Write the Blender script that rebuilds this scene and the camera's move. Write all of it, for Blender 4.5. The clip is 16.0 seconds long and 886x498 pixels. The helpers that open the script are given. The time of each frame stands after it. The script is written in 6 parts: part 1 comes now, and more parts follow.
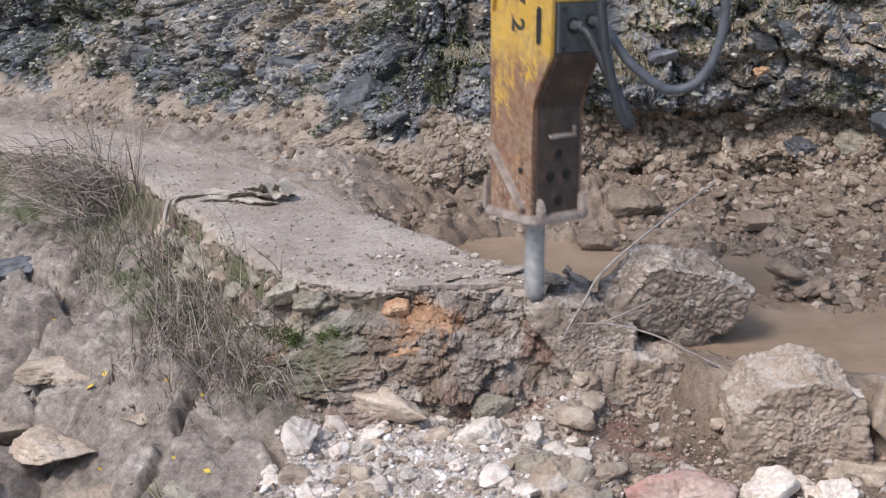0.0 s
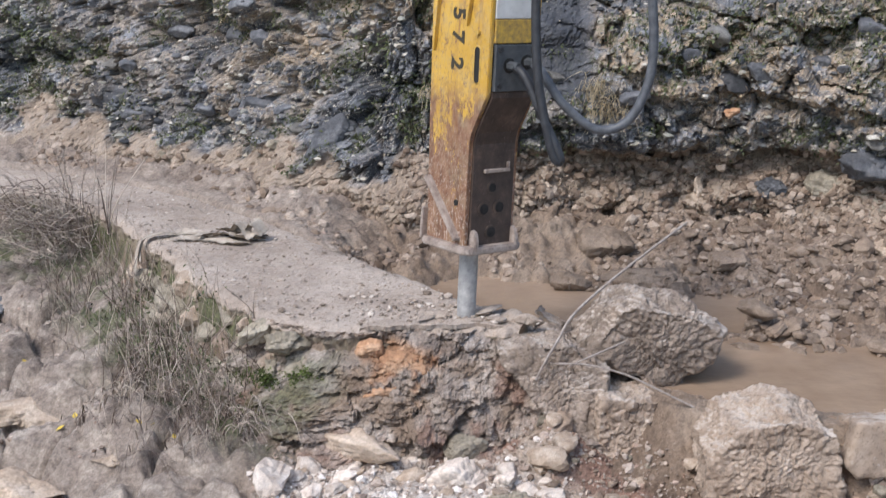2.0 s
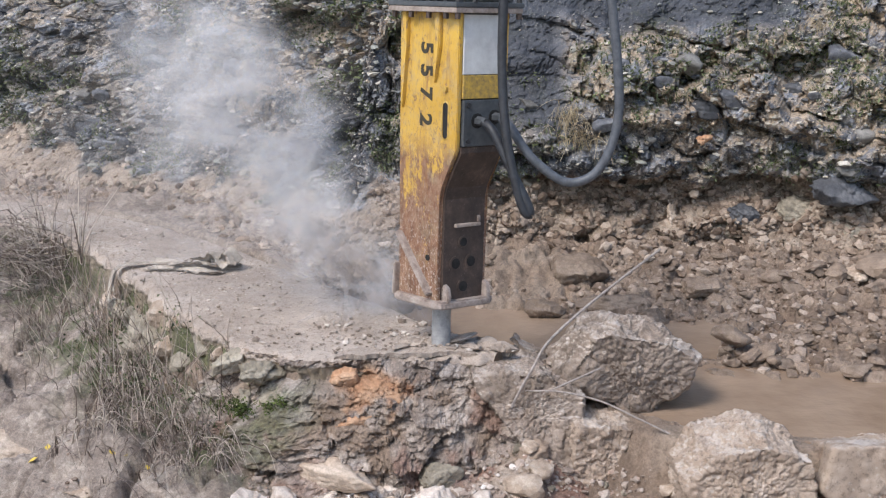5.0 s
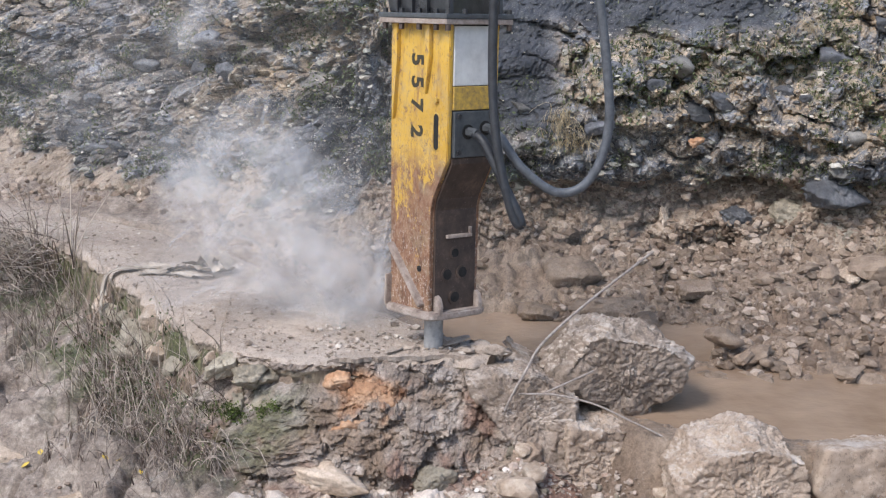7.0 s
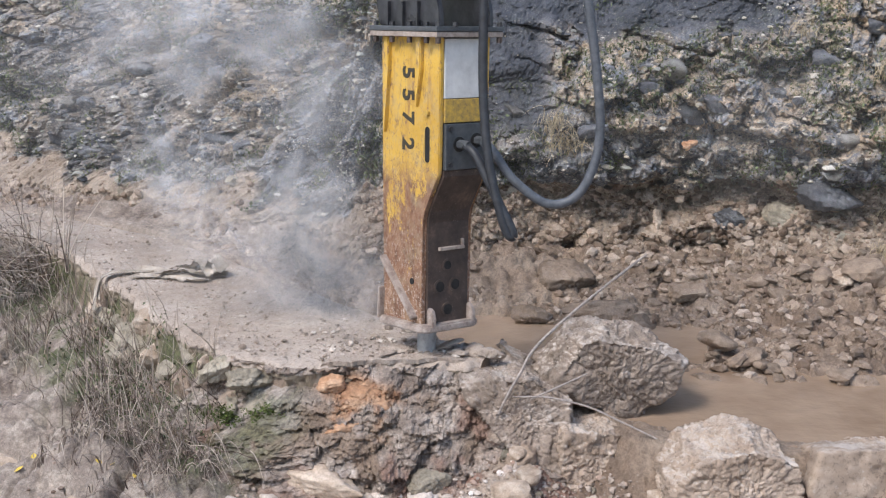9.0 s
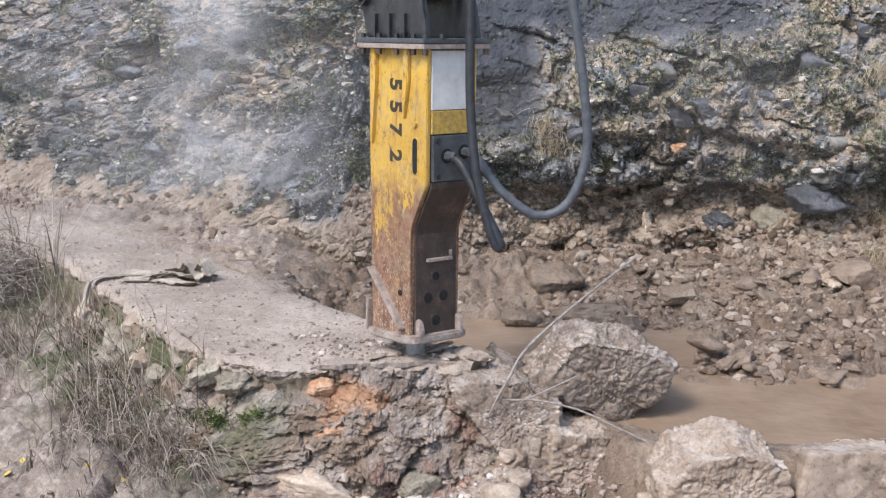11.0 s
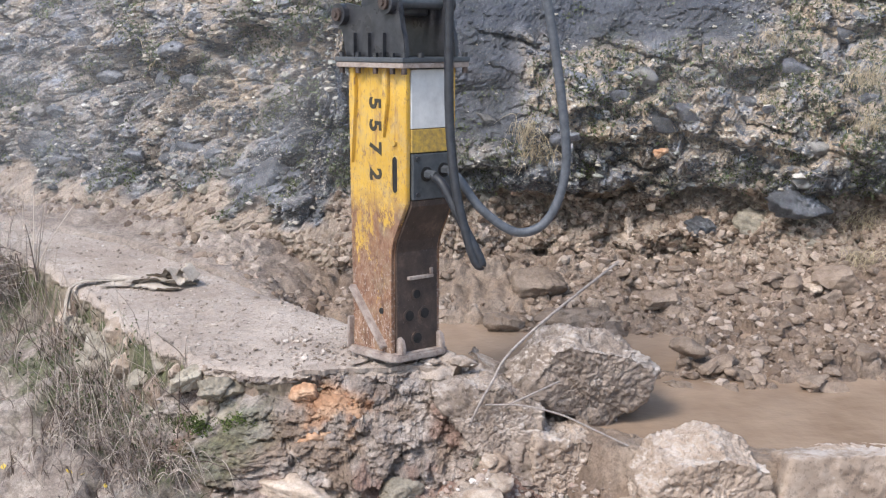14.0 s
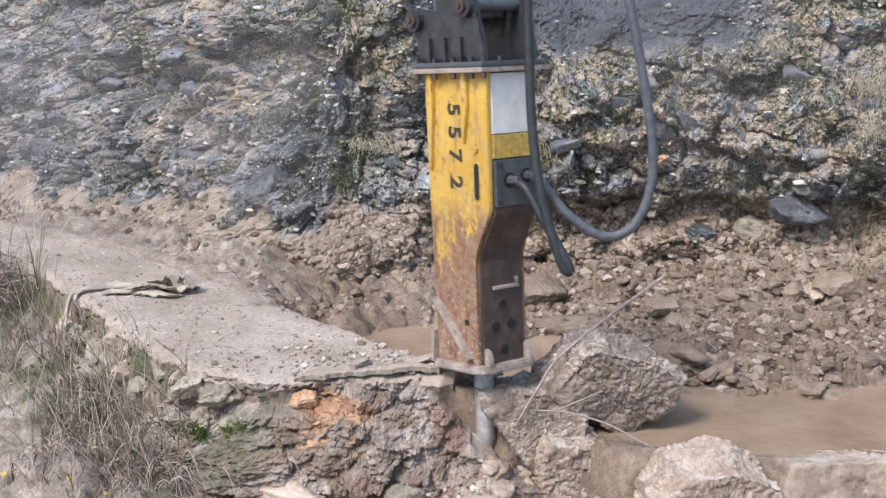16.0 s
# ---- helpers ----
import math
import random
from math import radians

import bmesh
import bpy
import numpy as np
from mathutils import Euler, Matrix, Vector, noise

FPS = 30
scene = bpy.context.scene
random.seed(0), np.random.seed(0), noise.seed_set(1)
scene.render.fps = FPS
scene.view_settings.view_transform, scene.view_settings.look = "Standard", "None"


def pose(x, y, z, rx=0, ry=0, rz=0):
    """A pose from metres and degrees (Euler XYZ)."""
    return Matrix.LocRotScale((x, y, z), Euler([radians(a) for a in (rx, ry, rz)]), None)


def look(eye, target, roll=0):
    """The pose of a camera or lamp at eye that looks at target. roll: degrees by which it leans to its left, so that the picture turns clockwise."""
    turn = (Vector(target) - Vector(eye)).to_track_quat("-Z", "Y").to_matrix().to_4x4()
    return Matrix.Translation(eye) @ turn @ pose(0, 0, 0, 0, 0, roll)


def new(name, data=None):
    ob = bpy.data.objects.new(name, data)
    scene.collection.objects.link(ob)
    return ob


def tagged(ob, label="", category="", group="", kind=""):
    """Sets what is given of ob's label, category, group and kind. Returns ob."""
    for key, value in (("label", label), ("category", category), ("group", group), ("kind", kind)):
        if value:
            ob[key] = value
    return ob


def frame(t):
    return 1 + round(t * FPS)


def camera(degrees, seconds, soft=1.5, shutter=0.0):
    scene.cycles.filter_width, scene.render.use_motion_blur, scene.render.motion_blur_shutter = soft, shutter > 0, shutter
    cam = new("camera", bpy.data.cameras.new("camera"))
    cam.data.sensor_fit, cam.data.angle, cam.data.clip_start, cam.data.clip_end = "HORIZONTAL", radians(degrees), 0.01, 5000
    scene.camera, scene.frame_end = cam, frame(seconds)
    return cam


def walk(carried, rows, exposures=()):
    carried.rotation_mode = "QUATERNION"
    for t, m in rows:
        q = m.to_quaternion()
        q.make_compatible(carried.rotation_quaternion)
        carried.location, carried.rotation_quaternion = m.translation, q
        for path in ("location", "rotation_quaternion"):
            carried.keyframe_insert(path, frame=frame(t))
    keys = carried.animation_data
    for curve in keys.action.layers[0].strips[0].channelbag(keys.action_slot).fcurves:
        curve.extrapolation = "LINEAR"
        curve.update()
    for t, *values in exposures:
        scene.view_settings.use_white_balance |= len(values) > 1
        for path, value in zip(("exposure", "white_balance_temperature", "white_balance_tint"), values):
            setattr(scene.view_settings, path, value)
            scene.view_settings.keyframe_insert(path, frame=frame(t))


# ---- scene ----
EXPOSURE = 0.91
cam = camera(35.0, 16.0, soft=1.2, shutter=0.4)
walk(cam, [
    (0.0, pose(0, 0, 3, 73.521, 0.162, 3.446)),
    (0.5, pose(0, 0, 3, 73.518, 0.135, 3.354)),
    (1.0, pose(0, 0, 3, 73.497, 0.101, 3.432)),
    (1.5, pose(0, 0, 3, 73.439, 0.082, 3.254)),
    (2.0, pose(0, 0, 3, 75.160, -0.131, 2.388)),
    (2.5, pose(0, 0, 3, 76.015, -0.097, 1.771)),
    (3.0, pose(0, 0, 3, 76.210, -0.028, 1.619)),
    (3.5, pose(0, 0, 3, 76.210, -0.059, 1.500)),
    (4.0, pose(0, 0, 3, 76.236, -0.089, 1.501)),
    (6.5, pose(0, 0, 3, 76.390, 0.065, 0.918)),
    (7.0, pose(0, 0, 3, 76.433, 0.054, 0.962)),
    (7.5, pose(0, 0, 3, 76.479, 0.086, 0.980)),
    (8.0, pose(0, 0, 3, 76.485, 0.109, 0.942)),
    (8.5, pose(0, 0, 3, 76.538, 0.116, 0.855)),
    (9.0, pose(0, 0, 3, 76.557, 0.117, 0.680)),
    (11.5, pose(0, 0, 3, 76.725, 0.068, 0.170)),
    (12.0, pose(0, 0, 3, 76.764, 0.025, 0.096)),
    (12.5, pose(0, 0, 3, 76.800, -0.000, 0.000)),
    (13.0, pose(0, 0, 3, 76.815, -0.002, -0.257)),
    (13.5, pose(0, 0, 3, 76.868, -0.060, -0.313)),
    (14.0, pose(0, 0, 3, 76.888, -0.041, -0.449)),
    (14.5, pose(0, 0, 3, 77.050, -0.075, -0.374)),
    (15.0, pose(0, 0, 3, 77.112, -0.043, -0.343)),
    (15.5, pose(0, 0, 3, 77.115, -0.050, -0.349)),
    (16.0, pose(0, 0, 3, 77.169, 0.003, -0.437)),
], exposures=[(0.0, EXPOSURE), (1.5, EXPOSURE), (2.5, EXPOSURE + 0.18), (3.5, EXPOSURE + 0.12), (9.0, EXPOSURE + 0.15), (12.0, EXPOSURE + 0.31), (16.0, EXPOSURE + 0.36)])

# world: bright overcast sky, one very soft sun from behind the camera's left shoulder
world = bpy.data.worlds.new("world")
scene.world = world
world.use_nodes = True
wn = world.node_tree.nodes
sky = wn.new("ShaderNodeTexSky")
sky.sky_type = "NISHITA"
sky.sun_disc = False
sky.sun_elevation = radians(52)
sky.sun_rotation = radians(218)
sky.air_density, sky.dust_density, sky.ozone_density = 1.0, 1.5, 1.0
wn["Background"].inputs["Strength"].default_value = 0.13
world.node_tree.links.new(sky.outputs["Color"], wn["Background"].inputs["Color"])
sun_data = bpy.data.lights.new("sun", "SUN")
sun_data.energy, sun_data.angle, sun_data.color = 1.5, radians(18), (1.0, 0.97, 0.965)
sun = new("sun", sun_data)
sun.matrix_world = look((-8, -9, 14), (0, 0, 0))


# ---- noise on arrays of points ----
PERM = np.random.RandomState(11).permutation(4096)
PERM = np.concatenate([PERM, PERM, PERM, PERM])
RAND = np.random.RandomState(5).rand(4096, 6)


def hashed(i, j, k, seed=0):
    return PERM[PERM[PERM[(i + seed) & 4095] + (j & 4095)] + (k & 4095)]


def gnoise(p, scale, seed=0):
    """Gradient noise of points p (n, 3), about -1 to 1."""
    q = p * scale
    c = np.floor(q).astype(np.int64)
    f = q - c
    u = f * f * f * (f * (f * 6 - 15) + 10)
    total = 0.0
    for a in (0, 1):
        for b in (0, 1):
            for d in (0, 1):
                g = RAND[hashed(c[:, 0] + a, c[:, 1] + b, c[:, 2] + d, seed), :3] * 2 - 1
                w = (u[:, 0] if a else 1 - u[:, 0]) * (u[:, 1] if b else 1 - u[:, 1]) * (u[:, 2] if d else 1 - u[:, 2])
                total = total + w * (g[:, 0] * (f[:, 0] - a) + g[:, 1] * (f[:, 1] - b) + g[:, 2] * (f[:, 2] - d))
    return total * 1.4


def fbm(p, scale, octaves=4, gain=0.5, seed=0):
    total, amp = 0.0, 1.0
    for o in range(octaves):
        total = total + amp * gnoise(p, scale * 2.03 ** o, seed + 17 * o)
        amp *= gain
    return total


def cells(p, scale, seed=0):
    """Cell noise: the nearest and second distance, a random value per cell, and a random tilt across the cell."""
    q = p * scale
    c = np.floor(q).astype(np.int64)
    f1 = np.full(len(p), 9.0)
    f2 = np.full(len(p), 9.0)
    val = np.zeros(len(p))
    tilt = np.zeros(len(p))
    for a in (-1, 0, 1):
        for b in (-1, 0, 1):
            for d in (-1, 0, 1):
                r = RAND[hashed(c[:, 0] + a, c[:, 1] + b, c[:, 2] + d, seed)]
                off = c + np.array([a, b, d]) + r[:, :3] - q
                dist = np.sqrt((off ** 2).sum(1))
                near = dist < f1
                f2 = np.where(near, f1, np.minimum(f2, dist))
                f1 = np.where(near, dist, f1)
                val = np.where(near, r[:, 3], val)
                tilt = np.where(near, off[:, 0] * (r[:, 4] - 0.5) + off[:, 2] * (r[:, 5] - 0.5) + off[:, 1] * (r[:, 3] - 0.5), tilt)
    return f1, f2, val, tilt


def smooth(a, b, x):
    t = np.clip((x - a) / (b - a), 0, 1)
    return t * t * (3 - 2 * t)


def chunky(p, scale, seed=0, crevice=0.5):
    """Broken rock: tilted facets with crevices between them."""
    f1, f2, val, tilt = cells(p, scale, seed)
    return (val - 0.5) * 0.9 + tilt * 1.3 - crevice * (1 - smooth(0.0, 0.16, f2 - f1))


# ---- mesh helpers ----
def mesh_of(name, verts, faces, material, flat=False, attributes=None):
    me = bpy.data.meshes.new(name)
    me.from_pydata([tuple(v) for v in np.asarray(verts).tolist()], [], faces if isinstance(faces, list) else faces.tolist())
    for key, values in (attributes or {}).items():
        at = me.attributes.new(key, "FLOAT", "POINT")
        at.data.foreach_set("value", np.asarray(values, dtype=np.float32))
    me.polygons.foreach_set("use_smooth", [not flat] * len(me.polygons))
    me.materials.append(material)
    me.update()
    return me


def grid_faces(n, m, closed=False):
    i, j = np.meshgrid(np.arange(n - 1), np.arange(m if closed else m - 1), indexing="ij")
    k = (j + 1) % m
    return np.stack([i * m + j, (i + 1) * m + j, (i + 1) * m + k, i * m + k], -1).reshape(-1, 4)


def part(name, data, parent, label="", at=None):
    """Links a mesh as one part under a thing or a part."""
    ob = new(name, data)
    ob.parent = parent
    if at is not None:
        ob.matrix_local = at
    if label:
        ob["label"] = label
    return ob


def from_bm(name, bm, material, smooth_shade=False):
    bmesh.ops.recalc_face_normals(bm, faces=bm.faces)
    me = bpy.data.meshes.new(name)
    bm.to_mesh(me)
    bm.free()
    me.materials.append(material)
    for poly in me.polygons:
        poly.use_smooth = smooth_shade
    return me


def box(bm, x0, x1, y0, y1, z0, z1, bevel=0.0):
    made = bmesh.ops.create_cube(bm, size=1.0, matrix=Matrix.Translation(((x0 + x1) / 2, (y0 + y1) / 2, (z0 + z1) / 2)) @ Matrix.Diagonal((x1 - x0, y1 - y0, z1 - z0, 1)))
    if bevel:
        edges = list({e for v in made["verts"] for e in v.link_edges})
        bmesh.ops.bevel(bm, geom=edges, offset=bevel, segments=2, affect="EDGES", profile=0.6)


def disc(bm, place, axis, radius, depth, sides=20, radius2=None):
    turn = Vector(axis).to_track_quat("Z", "Y").to_matrix().to_4x4()
    bmesh.ops.create_cone(bm, cap_ends=True, segments=sides, radius1=radius, radius2=radius if radius2 is None else radius2, depth=depth, matrix=Matrix.Translation(place) @ turn)


def prism(bm, outline, axis, lo, hi):
    """An outline of (a, b) pairs pushed along an axis: 'x' takes (y, z), 'y' takes (x, z), 'z' takes (x, y)."""
    def at(a, b, c):
        return {"x": (c, a, b), "y": (a, c, b), "z": (a, b, c)}[axis]
    low = [bm.verts.new(at(a, b, lo)) for a, b in outline]
    high = [bm.verts.new(at(a, b, hi)) for a, b in outline]
    n = len(outline)
    bm.faces.new(low)
    bm.faces.new(list(reversed(high)))
    for i in range(n):
        bm.faces.new((low[i], low[(i + 1) % n], high[(i + 1) % n], high[i]))


def tube(path, radii, sides=8):
    """Vertices and faces of a round tube along a list of points."""
    pts = np.asarray(path, float)
    rad = np.broadcast_to(np.asarray(radii, float), (len(pts),))
    tan = np.gradient(pts, axis=0)
    tan /= np.linalg.norm(tan, axis=1)[:, None] + 1e-9
    side = np.cross(tan, np.array([0.31, 0.52, 0.79]))
    side /= np.linalg.norm(side, axis=1)[:, None] + 1e-9
    up = np.cross(tan, side)
    a = np.arange(sides) * 2 * np.pi / sides
    v = pts[:, None] + rad[:, None, None] * (np.cos(a)[None, :, None] * side[:, None] + np.sin(a)[None, :, None] * up[:, None])
    faces = grid_faces(len(pts), sides, True).tolist()
    faces.append(list(range(sides))[::-1])
    faces.append([(len(pts) - 1) * sides + i for i in range(sides)])
    return v.reshape(-1, 3), faces


def curve_through(points, n=40):
    """A smooth line through the points (Catmull-Rom)."""
    p = np.asarray(points, float)
    p = np.vstack([2 * p[0] - p[1], p, 2 * p[-1] - p[-2]])
    out = []
    spans = len(p) - 3
    for u in np.linspace(0, spans - 1e-6, n):
        i = int(u)
        t = u - i
        a, b, c, d = p[i:i + 4]
        out.append(0.5 * (2 * b + (c - a) * t + (2 * a - 5 * b + 4 * c - d) * t * t + (3 * b - a - 3 * c + d) * t ** 3))
    return np.array(out)


def line_distance(x, y, line):
    """Distance of points from an open polyline, signed: positive on the right hand of its way."""
    best = np.full(x.shape, 1e9)
    sign = np.ones(x.shape)
    for (ax, ay), (bx, by) in zip(line[:-1], line[1:]):
        dx, dy = bx - ax, by - ay
        t = np.clip(((x - ax) * dx + (y - ay) * dy) / (dx * dx + dy * dy), 0, 1)
        px, py = x - ax - t * dx, y - ay - t * dy
        d = np.hypot(px, py)
        closer = d < best - 1e-9
        best = np.where(closer, d, best)
        sign = np.where(closer, np.sign(px * dy - py * dx), sign)
    return best * np.where(sign == 0, 1, sign)


# ---- materials ----
def material(name, build):
    m = bpy.data.materials.new(name)
    m.use_nodes = True
    build(Nodes(m.node_tree))
    return m


class Nodes:
    """Short ways to wire a node tree."""

    def __init__(self, tree):
        self.tree = tree
        self.bsdf = tree.nodes["Principled BSDF"]
        self.space = tree.nodes.new("ShaderNodeTexCoord").outputs["Object"]

    def link(self, a, b):
        self.tree.links.new(a, b)

    def put(self, socket, value):
        if hasattr(value, "is_output"):
            self.link(value, socket)
        else:
            socket.default_value = value

    def noise(self, scale, detail=4, rough=0.6, stretch=None, distort=0.0):
        n = self.tree.nodes.new("ShaderNodeTexNoise")
        n.inputs["Scale"].default_value, n.inputs["Detail"].default_value, n.inputs["Roughness"].default_value = scale, detail, rough
        n.inputs["Distortion"].default_value = distort
        self.link(self.moved(stretch), n.inputs["Vector"])
        return n.outputs["Fac"]

    def voronoi(self, scale, feature="F1", out="Distance", stretch=None):
        n = self.tree.nodes.new("ShaderNodeTexVoronoi")
        n.feature = feature
        n.inputs["Scale"].default_value = scale
        self.link(self.moved(stretch), n.inputs["Vector"])
        return n.outputs[out]

    def moved(self, stretch):
        if stretch is None:
            return self.space
        n = self.tree.nodes.new("ShaderNodeMapping")
        n.inputs["Scale"].default_value = stretch
        self.link(self.space, n.inputs["Vector"])
        return n.outputs["Vector"]

    def ramp(self, fac, *stops):
        n = self.tree.nodes.new("ShaderNodeValToRGB")
        while len(n.color_ramp.elements) < len(stops):
            n.color_ramp.elements.new(0.5)
        for e, (at, colour) in zip(n.color_ramp.elements, stops):
            e.position = at
            e.color = (*colour, 1) if not isinstance(colour, (int, float)) else (colour, colour, colour, 1)
        self.link(fac, n.inputs["Fac"])
        return n.outputs["Color"]

    def mix(self, fac, a, b, mode="MIX"):
        n = self.tree.nodes.new("ShaderNodeMix")
        n.data_type, n.blend_type = "RGBA", mode
        self.put(n.inputs["Factor"], fac)
        for s, v in ((n.inputs["A"], a), (n.inputs["B"], b)):
            self.put(s, v if hasattr(v, "is_output") else (*v, 1))
        return n.outputs["Result"]

    def calc(self, op, a, b=0.5):
        n = self.tree.nodes.new("ShaderNodeMath")
        n.operation = op
        n.use_clamp = op != "POWER"
        self.put(n.inputs[0], a)
        self.put(n.inputs[1], b)
        return n.outputs[0]

    def attr(self, name):
        n = self.tree.nodes.new("ShaderNodeAttribute")
        n.attribute_name = name
        return n.outputs["Fac"]

    def chance(self):
        return self.tree.nodes.new("ShaderNodeObjectInfo").outputs["Random"]

    def island(self):
        return self.tree.nodes.new("ShaderNodeNewGeometry").outputs["Random Per Island"]

    def upward(self):
        g = self.tree.nodes.new("ShaderNodeNewGeometry").outputs["Normal"]
        s = self.tree.nodes.new("ShaderNodeSeparateXYZ")
        self.link(g, s.inputs[0])
        return s.outputs["Z"]

    def bump(self, height, strength=0.5, distance=0.01):
        n = self.tree.nodes.new("ShaderNodeBump")
        n.inputs["Strength"].default_value, n.inputs["Distance"].default_value = strength, distance
        self.link(height, n.inputs["Height"])
        self.link(n.outputs["Normal"], self.bsdf.inputs["Normal"])

    def finish(self, colour, rough=0.9, metal=0.0, specular=0.3):
        self.put(self.bsdf.inputs["Base Color"], colour if hasattr(colour, "is_output") else (*colour, 1))
        self.put(self.bsdf.inputs["Roughness"], rough)
        self.put(self.bsdf.inputs["Metallic"], metal)
        self.bsdf.inputs["Specular IOR Level"].default_value = specular


def earth(name, dark, mid, pale, wet=0.0, grit=60, vary=0.25, relief=0.6):
    """Soil, dust or stone in three tones, with grit."""
    def build(n):
        base = n.ramp(n.noise(2.3, 6, 0.65), (0.3, dark), (0.5, mid), (0.72, pale))
        fine = n.ramp(n.noise(grit, 4, 0.7), (0.3, 0.62), (0.7, 1.25))
        col = n.mix(0.8, base, fine, "MULTIPLY")
        tone = n.ramp(n.chance(), (0.0, 1 - vary), (1.0, 1 + vary))
        col = n.mix(1.0, col, tone, "MULTIPLY")
        n.finish(col, n.ramp(n.noise(3.1, 3), (0.35, 0.95 - wet), (0.65, 0.95)), 0, 0.3)
        n.bump(n.mix(0.5, n.noise(grit, 5, 0.75), n.noise(grit * 0.2, 5, 0.7)), relief, 0.02)
    return material(name, build)


def ground_look(n):
    """Wet tan mud, with pale lime grit and rust-red earth where the surface carries them."""
    mud = n.ramp(n.noise(1.7, 6, 0.65), (0.3, (0.165, 0.114, 0.08)), (0.5, (0.275, 0.203, 0.148)), (0.7, (0.385, 0.302, 0.23)))
    lime = n.ramp(n.noise(9, 5, 0.7), (0.32, (0.36, 0.28, 0.22)), (0.5, (0.62, 0.54, 0.47)), (0.68, (0.80, 0.74, 0.68)))
    rock = n.ramp(n.noise(2.6, 9, 0.78, (1, 1, 2.2)), (0.32, (0.13, 0.10, 0.08)), (0.46, (0.29, 0.235, 0.195)), (0.56, (0.39, 0.325, 0.27)), (0.68, (0.58, 0.50, 0.42)))
    red = n.ramp(n.noise(14, 5, 0.7), (0.35, (0.20, 0.115, 0.085)), (0.65, (0.37, 0.235, 0.175)))
    rust = n.ramp(n.noise(10, 5, 0.7), (0.35, (0.30, 0.15, 0.08)), (0.65, (0.50, 0.33, 0.21)))
    col = n.mix(n.attr("rock"), mud, rock)
    col = n.mix(n.attr("lime"), col, lime)
    col = n.mix(n.attr("red"), col, red)
    col = n.mix(n.attr("rust"), col, rust)
    col = n.mix(n.attr("moss"), col, n.ramp(n.noise(30, 4), (0.3, (0.035, 0.05, 0.02)), (0.7, (0.12, 0.15, 0.05))))
    col = n.mix(0.75, col, n.ramp(n.noise(48, 5, 0.75), (0.3, 0.6), (0.7, 1.3)), "MULTIPLY")
    col = n.mix(0.8, col, n.ramp(n.noise(15, 9, 0.86), (0.40, 0.68), (0.56, 1.28)), "MULTIPLY")
    n.finish(col, n.mix(n.attr("wet"), (0.92, 0.92, 0.92), (0.3, 0.3, 0.3)), 0, 0.4)
    n.bump(n.mix(0.5, n.noise(70, 5, 0.75), n.noise(14, 8, 0.8)), 0.9, 0.045)


